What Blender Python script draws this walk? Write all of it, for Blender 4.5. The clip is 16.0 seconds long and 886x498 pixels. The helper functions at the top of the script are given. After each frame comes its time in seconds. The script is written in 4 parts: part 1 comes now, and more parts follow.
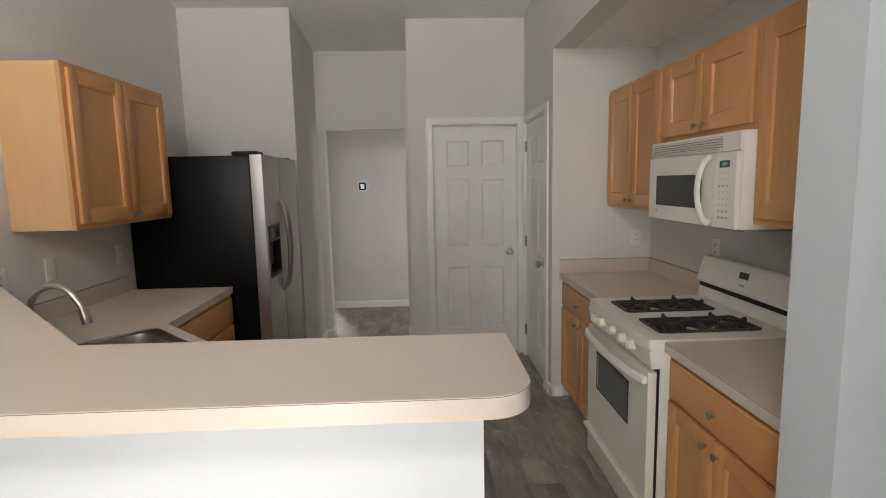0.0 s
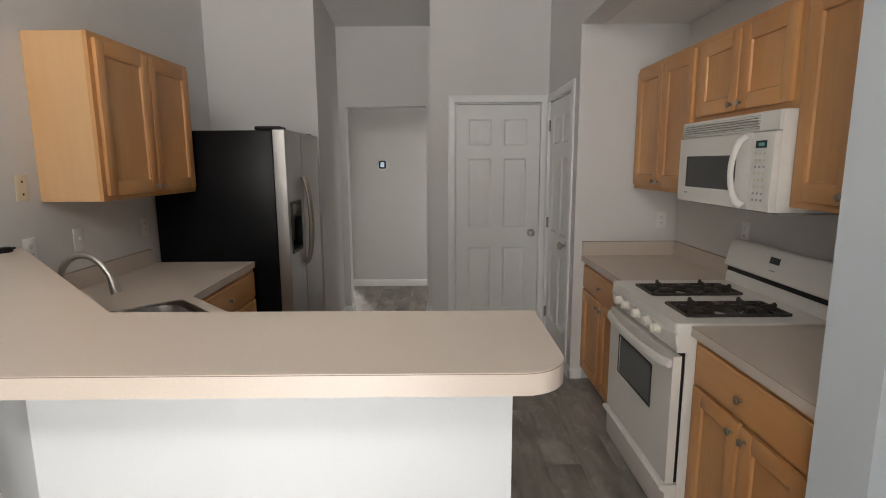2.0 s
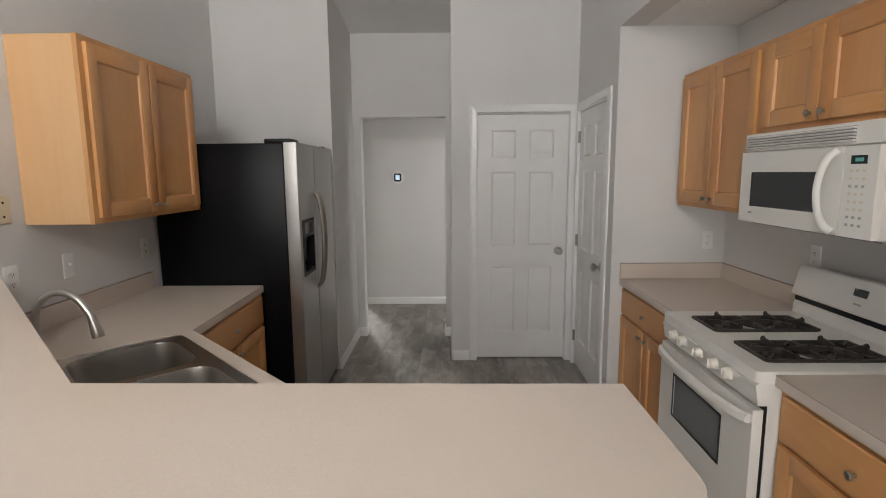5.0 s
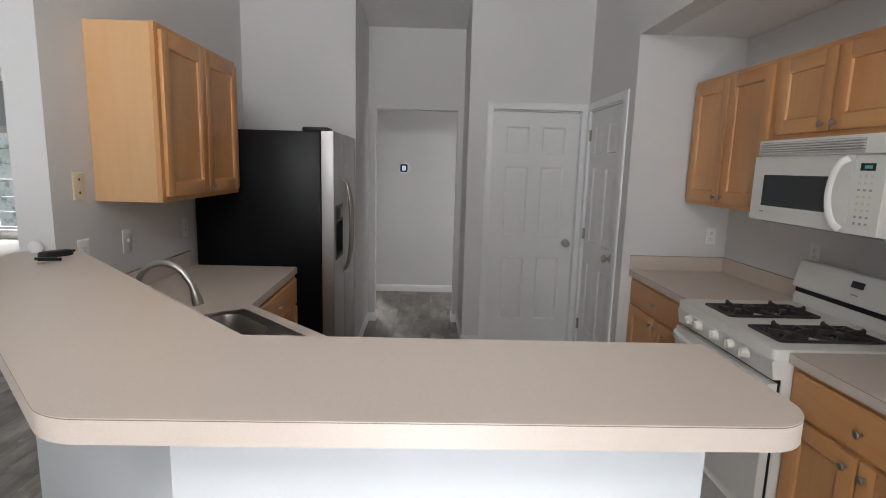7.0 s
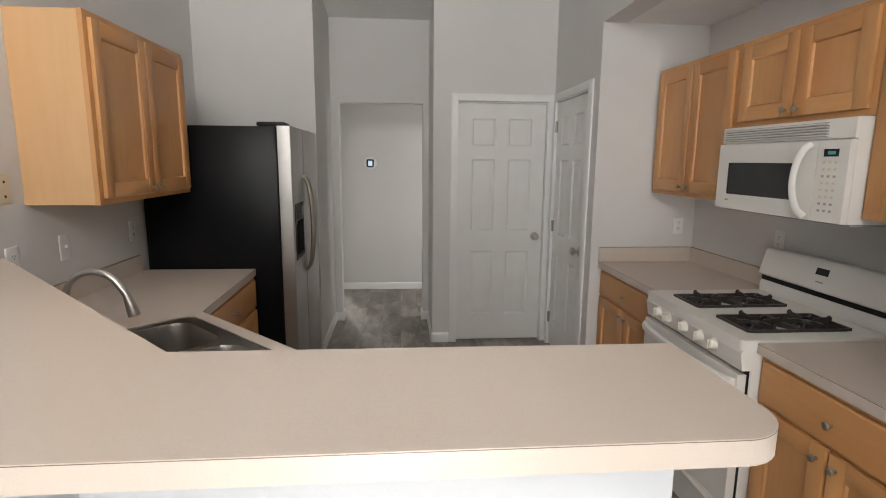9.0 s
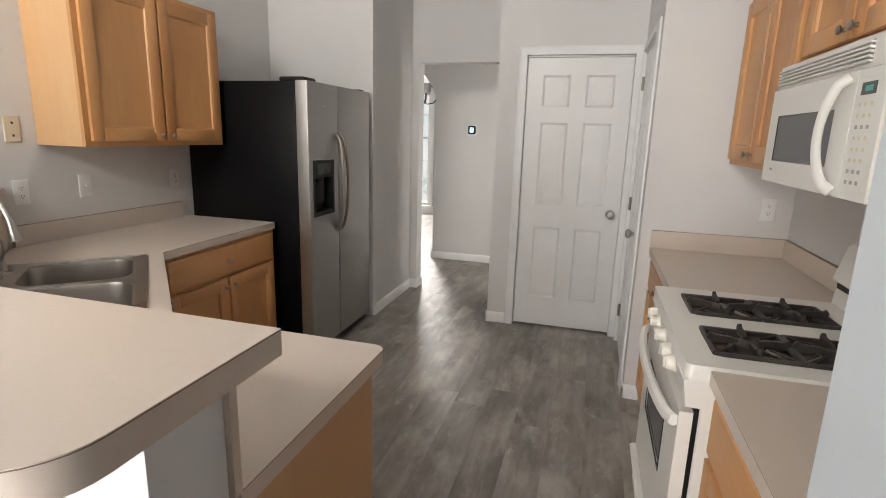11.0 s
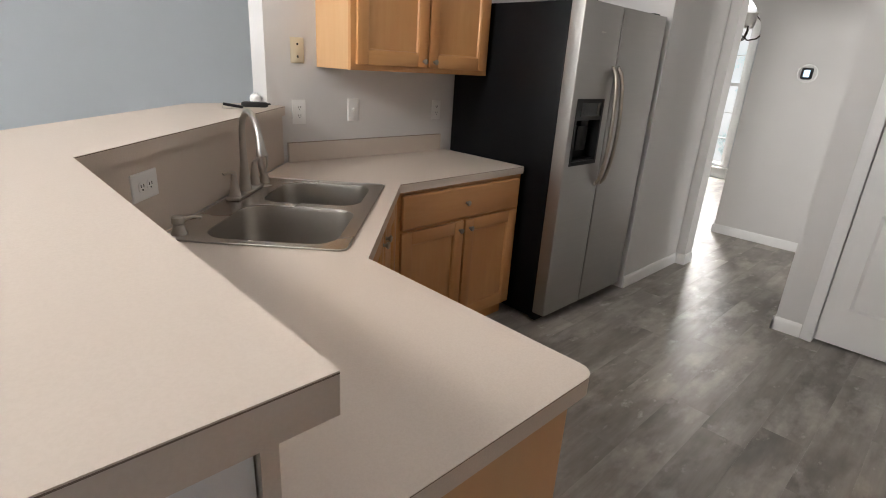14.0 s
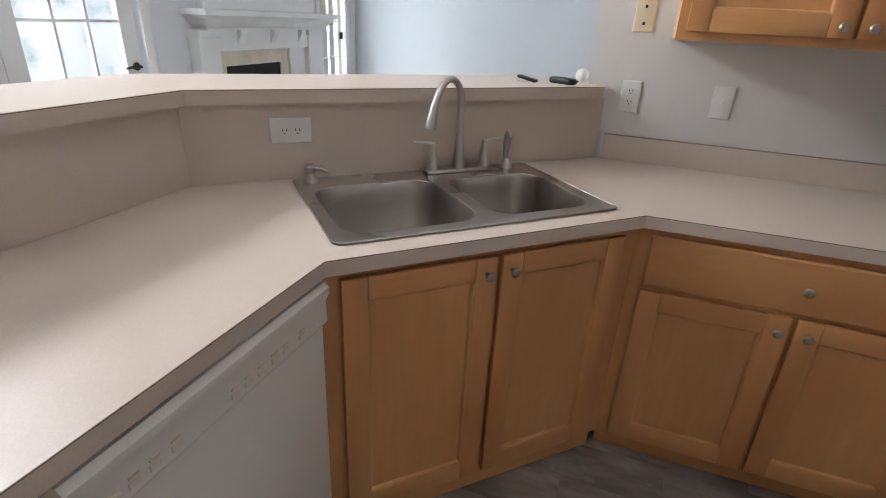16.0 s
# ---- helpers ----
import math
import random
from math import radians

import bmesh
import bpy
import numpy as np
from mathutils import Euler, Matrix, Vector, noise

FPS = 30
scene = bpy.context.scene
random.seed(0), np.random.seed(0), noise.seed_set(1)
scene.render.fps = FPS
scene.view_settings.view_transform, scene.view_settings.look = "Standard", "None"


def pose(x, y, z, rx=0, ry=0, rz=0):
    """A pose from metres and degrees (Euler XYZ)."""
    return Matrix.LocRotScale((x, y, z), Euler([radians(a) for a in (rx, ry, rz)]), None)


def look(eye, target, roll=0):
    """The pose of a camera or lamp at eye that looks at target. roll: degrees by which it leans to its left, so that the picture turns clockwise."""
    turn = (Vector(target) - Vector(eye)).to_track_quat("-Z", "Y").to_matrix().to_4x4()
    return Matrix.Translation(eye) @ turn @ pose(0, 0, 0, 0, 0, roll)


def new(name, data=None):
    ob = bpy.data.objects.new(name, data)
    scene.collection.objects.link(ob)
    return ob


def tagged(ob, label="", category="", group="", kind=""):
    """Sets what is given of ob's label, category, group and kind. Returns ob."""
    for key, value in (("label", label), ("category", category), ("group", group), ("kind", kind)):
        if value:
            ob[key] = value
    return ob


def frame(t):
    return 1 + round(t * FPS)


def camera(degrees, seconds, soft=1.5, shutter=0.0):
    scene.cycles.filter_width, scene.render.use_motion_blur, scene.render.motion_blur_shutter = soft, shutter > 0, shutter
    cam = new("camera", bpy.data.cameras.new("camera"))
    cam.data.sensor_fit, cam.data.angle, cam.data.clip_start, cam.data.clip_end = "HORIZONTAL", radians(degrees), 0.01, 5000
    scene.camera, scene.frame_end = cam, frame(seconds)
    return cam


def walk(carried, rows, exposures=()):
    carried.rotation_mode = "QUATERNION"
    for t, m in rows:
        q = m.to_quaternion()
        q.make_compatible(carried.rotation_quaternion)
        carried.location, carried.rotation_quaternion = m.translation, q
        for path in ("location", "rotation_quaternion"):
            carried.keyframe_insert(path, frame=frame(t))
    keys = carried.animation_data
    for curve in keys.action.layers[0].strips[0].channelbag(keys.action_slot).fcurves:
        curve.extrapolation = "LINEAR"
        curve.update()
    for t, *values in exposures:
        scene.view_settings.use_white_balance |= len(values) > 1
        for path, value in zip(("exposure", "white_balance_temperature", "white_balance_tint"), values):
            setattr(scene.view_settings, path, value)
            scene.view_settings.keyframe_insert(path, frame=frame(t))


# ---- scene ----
cam = camera(81.0, 16.0, 1.0)
PATH = [
    (0, (0.146, 0.392, 1.559), (0.221, 2.374, 1.303), -1.2),
    (0.5, (0.138, 0.403, 1.555), (0.21, 2.383, 1.281), -0.8),
    (1, (0.135, 0.407, 1.551), (0.206, 2.383, 1.256), -0.8),
    (1.5, (0.108, 0.408, 1.551), (0.118, 2.385, 1.245), -0.0),
    (2, (0.113, 0.411, 1.541), (0.125, 2.384, 1.215), -0.3),
    (2.5, (0.115, 0.423, 1.549), (0.102, 2.394, 1.209), 0.1),
    (3, (0.108, 0.441, 1.557), (0.067, 2.414, 1.234), 0.2),
    (3.5, (0.073, 0.509, 1.564), (-0.071, 2.479, 1.25), 0.1),
    (4, (0.042, 0.632, 1.565), (-0.107, 2.601, 1.25), -0.5),
    (4.5, (0.045, 0.723, 1.564), (-0.091, 2.697, 1.276), -1.0),
    (4.7, (0.043, 0.726, 1.574), (-0.045, 2.704, 1.286), -1.1),
    (6.8, (-0.262, 0.498, 1.558), (-0.171, 2.473, 1.252), 1.1),
    (7, (-0.282, 0.522, 1.568), (-0.221, 2.496, 1.251), 1.6),
    (7.5, (-0.352, 0.627, 1.579), (-0.405, 2.597, 1.248), 1.5),
    (8, (-0.415, 0.642, 1.562), (-0.343, 2.613, 1.229), 1.1),
    (8.5, (-0.391, 0.591, 1.566), (-0.199, 2.553, 1.233), 0.7),
    (10.8, (0.74, 0.946, 1.497), (0.311, 2.857, 1.09), 1.2),
    (11, (0.762, 0.988, 1.478), (0.236, 2.868, 1.044), 1.7),
    (11.5, (0.835, 1.072, 1.448), (0.072, 2.853, 0.95), 2.5),
    (12, (1.01, 1.028, 1.452), (-0.092, 2.604, 0.901), 3.6),
    (12.5, (1.103, 1.001, 1.458), (-0.098, 2.492, 0.879), 4.2),
    (13, (1.024, 1.034, 1.466), (-0.217, 2.48, 0.856), 5.1),
    (13.5, (0.783, 1.144, 1.46), (-0.43, 2.596, 0.81), 4.2),
    (14, (0.642, 1.425, 1.422), (-0.693, 2.755, 0.751), 3.6),
    (14.5, (0.591, 1.807, 1.431), (-0.907, 2.929, 0.725), 3.8),
    (15, (0.466, 2.176, 1.415), (-1.252, 2.887, 0.678), 4.0),
    (15.5, (0.444, 2.498, 1.41), (-1.392, 2.327, 0.635), 2.1),
    (16, (0.427, 2.772, 1.401), (-1.298, 2.174, 0.585), 3.0),
]
EXPOSURES = [(0, -1.20, 6900, 10), (2, -1.35, 6800, 10), (3.5, -1.37, 6750, 10), (4.5, -0.98, 6700, 10), (7, -1.22, 6250, 10), (8.5, -1.08, 6600, 10), (10.8, -0.54, 6750, 10),
             (12.5, -0.52, 6550, 10), (13.5, -0.56, 6550, 10), (14.5, -0.22, 6550, 10), (15, -0.08, 6500, 10), (15.5, -0.02, 6300, 10), (16, -0.30, 6150, 10)]
walk(cam, [(t, look(eye, target, roll)) for t, eye, target, roll in PATH], EXPOSURES)

# ---- world, large lights ----
world = bpy.data.worlds.new("sky")
scene.world = world
world.use_nodes = True
_wn = world.node_tree.nodes
_sky = _wn.new("ShaderNodeTexSky")
_sky.sky_type = "NISHITA"
_sky.sun_disc = False
_sky.sun_elevation, _sky.sun_rotation = radians(40), radians(150)
world.node_tree.links.new(_sky.outputs["Color"], _wn["Background"].inputs["Color"])
_wn["Background"].inputs["Strength"].default_value = 0.10
sun = new("sun", bpy.data.lights.new("sun", "SUN"))
sun.data.energy, sun.data.angle, sun.data.color = 1.0, radians(10), (1.0, 0.95, 0.88)
sun.matrix_world = look((0, -10, 8), (0, 0, 0))


def window_light(name, m, w, h, watts, colour):
    ob = new(name, bpy.data.lights.new(name, "AREA"))
    ob.data.shape, ob.data.size, ob.data.size_y = "RECTANGLE", w, h
    ob.data.energy, ob.data.color = watts, colour
    ob.matrix_world = m
    return ob


# daylight standing in the openings of the south wall, the dining window and the north window
window_light("patio_daylight", look((-0.20, -0.80, 1.30), (-0.1, 3, 1.1)), 0.80, 2.0, 50, (1.0, 0.985, 0.97))
window_light("patio_sunlit_paving", look((-0.20, -0.85, 0.30), (-0.1, 3, 2.5)), 0.80, 0.5, 85, (0.97, 0.985, 1.0))
# fill through an added, unseen transom; lifts the counters and back walls
window_light("transom_fill", look((-0.55, -0.75, 2.75), (-0.5, 6.0, 1.7)), 1.5, 0.8, 115, (1.0, 0.985, 0.97))
window_light("side_daylight", look((-4.6, -0.75, 1.25), (-4.4, 3, 1.05)), 0.7, 2.1, 130, (0.94, 0.98, 1.0))
window_light("dining_daylight", look((-2.5, 11.5, 3.1), (-2.2, 7.4, 0.0)), 2.0, 1.2, 1650, (1.0, 0.99, 0.97))
window_light("front_daylight", look((-8.4, 11.5, 3.1), (-7.0, 7.4, 0.0)), 2.0, 1.2, 1700, (0.99, 0.99, 1.0))

# fill lamp outside an added, unseen opening; brightens the hall wall
window_light("hall_fill_light", look((1.45, 6.30, 1.25), (0.0, 6.36, 1.15)), 0.75, 1.7, 35, (1.0, 0.98, 0.95))

# ---- materials ----
def nodes_of(name):
    m = bpy.data.materials.new(name)
    m.use_nodes = True
    return m, m.node_tree, m.node_tree.nodes["Principled BSDF"]


def mixed(nt, a, b, fac):
    mix = nt.nodes.new("ShaderNodeMix")
    mix.data_type = "RGBA"
    mix.inputs["A"].default_value = (*a, 1) if not hasattr(a, "node") else (0, 0, 0, 1)
    mix.inputs["B"].default_value = (*b, 1) if not hasattr(b, "node") else (0, 0, 0, 1)
    if hasattr(a, "node"):
        nt.links.new(a, mix.inputs["A"])
    if hasattr(b, "node"):
        nt.links.new(b, mix.inputs["B"])
    if hasattr(fac, "node"):
        nt.links.new(fac, mix.inputs["Factor"])
    else:
        mix.inputs["Factor"].default_value = fac
    return mix.outputs["Result"]


def noise_of(nt, scale, detail=3.0, rough=0.55, stretch=(1, 1, 1), lo=0.35, hi=0.65, offset=None):
    tc = nt.nodes.new("ShaderNodeTexCoord")
    mp = nt.nodes.new("ShaderNodeMapping")
    mp.inputs["Scale"].default_value = stretch
    nt.links.new(tc.outputs["Object"], mp.inputs["Vector"])
    if offset is not None:
        nt.links.new(offset, mp.inputs["Location"])
    n = nt.nodes.new("ShaderNodeTexNoise")
    n.inputs["Scale"].default_value, n.inputs["Detail"].default_value, n.inputs["Roughness"].default_value = scale, detail, rough
    nt.links.new(mp.outputs["Vector"], n.inputs["Vector"])
    r = nt.nodes.new("ShaderNodeMapRange")
    r.inputs["From Min"].default_value, r.inputs["From Max"].default_value = lo, hi
    nt.links.new(n.outputs["Fac"], r.inputs["Value"])
    return r.outputs["Result"]


def bumped(nt, bsdf, height, strength, distance=0.002):
    b = nt.nodes.new("ShaderNodeBump")
    b.inputs["Strength"].default_value, b.inputs["Distance"].default_value = strength, distance
    nt.links.new(height, b.inputs["Height"])
    nt.links.new(b.outputs["Normal"], bsdf.inputs["Normal"])


def surface(name, colour, rough=0.5, metal=0.0, vary=0.06, scale=3.0, bump=0.0, bump_scale=200.0, spec=0.5, coat=0.0):
    """Plain paint, plastic or metal with slow mottling and a fine relief."""
    m, nt, b = nodes_of(name)
    dark = tuple(c * (1 - vary) for c in colour)
    lite = tuple(min(1, c * (1 + vary)) for c in colour)
    f = noise_of(nt, scale, 4)
    nt.links.new(mixed(nt, dark, lite, f), b.inputs["Base Color"])
    b.inputs["Metallic"].default_value = metal
    b.inputs["Specular IOR Level"].default_value = spec
    b.inputs["Coat Weight"].default_value = coat
    r = nt.nodes.new("ShaderNodeMapRange")
    r.inputs["To Min"].default_value, r.inputs["To Max"].default_value = max(0.02, rough - 0.015), min(1, rough + 0.015)
    nt.links.new(noise_of(nt, scale * 4, 5), r.inputs["Value"])
    nt.links.new(r.outputs["Result"], b.inputs["Roughness"])
    if bump:
        bumped(nt, b, noise_of(nt, bump_scale, 2), bump, 0.001)
    return m


def timber(name, pale, deep, stretch, rough=0.42):
    """Stained maple: long fine grain, slow figure and a satin lacquer."""
    m, nt, b = nodes_of(name)
    info = nt.nodes.new("ShaderNodeObjectInfo")
    grain = noise_of(nt, 9, 6, 0.65, stretch, 0.3, 0.7)
    figure = noise_of(nt, 1.6, 3, 0.5, tuple(0.35 * s + 0.4 for s in stretch), 0.35, 0.7)
    mid = tuple(0.5 * (p + d) for p, d in zip(pale, deep))
    c = mixed(nt, pale, mid, grain)
    c = mixed(nt, c, deep, figure)
    hs = nt.nodes.new("ShaderNodeHueSaturation")
    r = nt.nodes.new("ShaderNodeMapRange")
    r.inputs["To Min"].default_value, r.inputs["To Max"].default_value = 0.93, 1.06
    nt.links.new(info.outputs["Random"], r.inputs["Value"])
    nt.links.new(r.outputs["Result"], hs.inputs["Value"])
    nt.links.new(c, hs.inputs["Color"])
    nt.links.new(hs.outputs["Color"], b.inputs["Base Color"])
    b.inputs["Roughness"].default_value = rough
    bumped(nt, b, grain, 0.08, 0.0006)
    return m


def vinyl_planks(name, by_island=False):
    """Grey weathered-oak vinyl, every plank with its own cut of the pattern."""
    m, nt, b = nodes_of(name)
    src = nt.nodes.new("ShaderNodeNewGeometry" if by_island else "ShaderNodeObjectInfo")
    rnd = src.outputs["Random Per Island" if by_island else "Random"]
    off = nt.nodes.new("ShaderNodeVectorMath")
    off.operation = "SCALE"
    off.inputs[0].default_value = (37.0, 91.0, 53.0)
    nt.links.new(rnd, off.inputs["Scale"])
    o = off.outputs["Vector"]
    streak = noise_of(nt, 5, 6, 0.6, (4.5, 0.5, 1), 0.3, 0.7, o)
    cloud = noise_of(nt, 2.6, 4, 0.55, (2.2, 0.75, 1), 0.48, 0.72, o)
    blotch = noise_of(nt, 4.5, 5, 0.6, (1.5, 0.6, 1), 0.50, 0.76, o)
    fleck = noise_of(nt, 10, 4, 0.62, (1.6, 0.75, 1), 0.63, 0.80, o)
    c = mixed(nt, (0.205, 0.183, 0.162), (0.335, 0.305, 0.272), streak)
    c = mixed(nt, c, (0.125, 0.110, 0.097), cloud)
    c = mixed(nt, c, (0.46, 0.422, 0.382), blotch)
    c = mixed(nt, c, (0.52, 0.49, 0.45), fleck)
    hs = nt.nodes.new("ShaderNodeHueSaturation")
    r = nt.nodes.new("ShaderNodeMapRange")
    r.inputs["To Min"].default_value, r.inputs["To Max"].default_value = 0.88, 1.13
    nt.links.new(rnd, r.inputs["Value"])
    nt.links.new(r.outputs["Result"], hs.inputs["Value"])
    nt.links.new(c, hs.inputs["Color"])
    nt.links.new(hs.outputs["Color"], b.inputs["Base Color"])
    rr = nt.nodes.new("ShaderNodeMapRange")
    rr.inputs["To Min"].default_value, rr.inputs["To Max"].default_value = 0.40, 0.52
    nt.links.new(streak, rr.inputs["Value"])
    nt.links.new(rr.outputs["Result"], b.inputs["Roughness"])
    bumped(nt, b, streak, 0.06, 0.0006)
    return m


def laminate(name, a, c, speck):
    m, nt, b = nodes_of(name)
    f = noise_of(nt, 260, 3, 0.6, (1, 1, 1), 0.4, 0.62)
    slow = noise_of(nt, 2.2, 3)
    col = mixed(nt, mixed(nt, a, c, slow), speck, f)
    nt.links.new(col, b.inputs["Base Color"])
    b.inputs["Roughness"].default_value = 0.37
    bumped(nt, b, noise_of(nt, 400, 2), 0.06, 0.0004)
    return m


def brushed(name, colour, stretch, rough=0.3, spread=0.12):
    m, nt, b = nodes_of(name)
    hair = noise_of(nt, 60, 5, 0.7, stretch, 0.3, 0.7)
    slow = noise_of(nt, 2.0, 3)
    nt.links.new(mixed(nt, tuple(c * 0.95 for c in colour), colour, hair), b.inputs["Base Color"])
    b.inputs["Metallic"].default_value = 1.0
    r = nt.nodes.new("ShaderNodeMapRange")
    r.inputs["To Min"].default_value, r.inputs["To Max"].default_value = rough, rough + spread
    nt.links.new(slow, r.inputs["Value"])
    nt.links.new(r.outputs["Result"], b.inputs["Roughness"])
    bumped(nt, b, hair, 0.02, 0.0003)
    return m


def glow(name, colours, strength, scale):
    """Bright distance outside a window."""
    m, nt, b = nodes_of(name)
    e = nt.nodes.new("ShaderNodeEmission")
    c = mixed(nt, colours[0], colours[1], noise_of(nt, scale, 6, 0.65, (1, 1, 1), 0.42, 0.6))
    c = mixed(nt, c, colours[2], noise_of(nt, scale * 3.1, 5, 0.6, (1, 1, 1), 0.5, 0.66))
    nt.links.new(c, e.inputs["Color"])
    e.inputs["Strength"].default_value = strength
    nt.links.new(e.outputs["Emission"], nt.nodes["Material Output"].inputs["Surface"])
    return m


def clear_glass(name, tint=(1, 1, 1), rough=0.0):
    m, nt, b = nodes_of(name)
    b.inputs["Base Color"].default_value = (*tint, 1)
    b.inputs["Roughness"].default_value = rough
    b.inputs["Transmission Weight"].default_value = 1.0
    b.inputs["IOR"].default_value = 1.45
    return m


def lit(name, colour, strength):
    m, nt, b = nodes_of(name)
    b.inputs["Base Color"].default_value = (*colour, 1)
    b.inputs["Emission Color"].default_value = (*colour, 1)
    b.inputs["Emission Strength"].default_value = strength
    return m


PAINT = surface("greige wall paint", (0.66, 0.645, 0.63), 0.62, vary=0.025, scale=1.3, bump=0.10, bump_scale=140)
PAINT_BLUE = surface("pale blue-grey wall paint", (0.60, 0.636, 0.668), 0.62, vary=0.025, scale=1.3, bump=0.10, bump_scale=140)
CEIL = surface("flat white ceiling paint", (0.82, 0.81, 0.80), 0.85, vary=0.03, scale=2.0, bump=0.25, bump_scale=90)
HALFWALL = surface("white wall paint", (0.70, 0.715, 0.73), 0.6, vary=0.02, scale=1.5, bump=0.10, bump_scale=140)
TRIM = surface("white semi-gloss trim", (0.80, 0.795, 0.785), 0.33, vary=0.02, scale=4.0, bump=0.03, bump_scale=60)
DOORPAINT = surface("white door paint", (0.78, 0.77, 0.755), 0.38, vary=0.02, scale=4.0, bump=0.06, bump_scale=70)
WOOD = timber("maple upright grain", (0.60, 0.330, 0.134), (0.475, 0.215, 0.075), (5, 5, 0.5))
WOOD_H = timber("maple level grain", (0.60, 0.330, 0.134), (0.475, 0.215, 0.075), (0.5, 5, 5))
WOOD_SIDE = timber("maple veneer side", (0.63, 0.405, 0.215), (0.56, 0.325, 0.152), (4, 4, 0.35), 0.38)
LAM = laminate("beige laminate", (0.58, 0.495, 0.425), (0.60, 0.515, 0.445), (0.568, 0.483, 0.413))
SEAM = surface("dark laminate core", (0.15, 0.108, 0.08), 0.6)
SPLASH_EDGE = surface("brown laminate edge", (0.30, 0.235, 0.185), 0.6)
FLOOR = vinyl_planks("grey vinyl plank")
FLOOR_REST = vinyl_planks("grey vinyl planks joined", True)
JOINT = surface("dark floor underlay", (0.075, 0.067, 0.060), 0.8)
STEEL = brushed("brushed stainless steel", (0.41, 0.397, 0.38), (0.02, 1, 1), 0.31)
STEEL_SINK = brushed("satin sink steel", (0.46, 0.435, 0.405), (0.05, 1, 1), 0.27)
# same steel as the bowls, paler so the rim's highlight is in its colour
STEEL_RIM = brushed("sink rim steel, highlight tone", (0.52, 0.495, 0.465), (0.05, 1, 1), 0.26, 0.03)
NICKEL = surface("brushed nickel", (0.52, 0.495, 0.46), 0.31, 1.0, 0.04)
PEWTER = surface("dull nickel", (0.36, 0.325, 0.275), 0.40, 1.0, 0.06)
BLACK = surface("black textured enamel", (0.005, 0.005, 0.0055), 0.30, vary=0.2, bump=0.10, bump_scale=500, spec=0.12)
BLACK_PLASTIC = surface("black plastic", (0.010, 0.010, 0.011), 0.40, vary=0.15, spec=0.3)
IRON = surface("black cast iron", (0.040, 0.034, 0.030), 0.42, vary=0.3, scale=20, bump=0.2, bump_scale=120)
ENAMEL = surface("cream white enamel", (0.74, 0.715, 0.67), 0.36, vary=0.015, bump=0.03, bump_scale=60, spec=0.45)
ENAMEL_DARK = surface("dark burner well enamel", (0.075, 0.062, 0.054), 0.20, vary=0.35, scale=15)
CREAM = surface("cream plastic", (0.70, 0.66, 0.58), 0.38, vary=0.02)
IVORY = surface("ivory plate plastic", (0.66, 0.58, 0.43), 0.38, vary=0.03)
WHITE_PLASTIC = surface("white plate plastic", (0.76, 0.755, 0.74), 0.35, vary=0.02)
MID_GREY = surface("mid grey", (0.36, 0.355, 0.34), 0.5)
# grey glass, its base raised to hold part of the reflection
OVEN_GLASS = surface("oven glass with reflected grey", (0.15, 0.16, 0.16), 0.10, vary=0.05, spec=0.6)
DARK_GLASS = surface("black microwave window", (0.022, 0.022, 0.023), 0.12, vary=0.1, spec=0.6)
GLASS = clear_glass("window glass")
FROST = surface("frosted lamp glass", (0.86, 0.85, 0.82), 0.45, vary=0.02)
BRONZE = surface("dark bronze", (0.05, 0.037, 0.028), 0.45, 0.8, 0.1)
STONE = surface("cream marble surround", (0.66, 0.58, 0.46), 0.3, vary=0.08, scale=6)
FIREBOX_BLACK = surface("matt dark firebox", (0.012, 0.012, 0.012), 0.8, vary=0.3, scale=8)
PALE_MATTE = surface("pale matte mottle", (0.62, 0.58, 0.52), 0.95, vary=0.08, scale=40, bump=0.4, bump_scale=300)
SCREEN = lit("lit thermostat screen", (0.55, 0.75, 0.95), 1.6)
DIGITS = lit("green clock display", (0.08, 0.30, 0.26), 0.25)
SCREEN_OFF = surface("dark display", (0.02, 0.03, 0.03), 0.15)
GARDEN = glow("bright garden", ((0.93, 0.98, 1.0), (0.62, 0.74, 0.66), (0.30, 0.38, 0.33)), 1.15, 1.1)
GARDEN_PALE = glow("bright hazy garden", ((1.0, 1.0, 1.0), (0.86, 0.92, 0.96), (0.52, 0.62, 0.62)), 1.35, 0.9)

# ---- mesh helpers ----
def box(bm, x0, x1, y0, y1, z0, z1, r=0.0, seg=2):
    vs = [bm.verts.new((x, y, z)) for x in (x0, x1) for y in (y0, y1) for z in (z0, z1)]
    fs = [bm.faces.new([vs[i] for i in q]) for q in ((0, 1, 3, 2), (4, 6, 7, 5), (0, 4, 5, 1), (2, 3, 7, 6), (0, 2, 6, 4), (1, 5, 7, 3))]
    if r:
        es = list({e for f in fs for e in f.edges})
        bmesh.ops.bevel(bm, geom=es, offset=r, segments=seg, affect="EDGES", profile=0.5)
    return fs


def boxed(*a, **k):
    bm = bmesh.new()
    box(bm, *a, **k)
    return bm


def loft(bm, loops, cap_first=True, cap_last=True):
    """Skin between closed loops of equal count."""
    rows = [[bm.verts.new(p) for p in loop] for loop in loops]
    n = len(rows[0])
    for a, b in zip(rows, rows[1:]):
        for i in range(n):
            bm.faces.new((a[i], a[(i + 1) % n], b[(i + 1) % n], b[i]))
    if cap_first:
        bm.faces.new(rows[0][::-1])
    if cap_last:
        bm.faces.new(rows[-1])


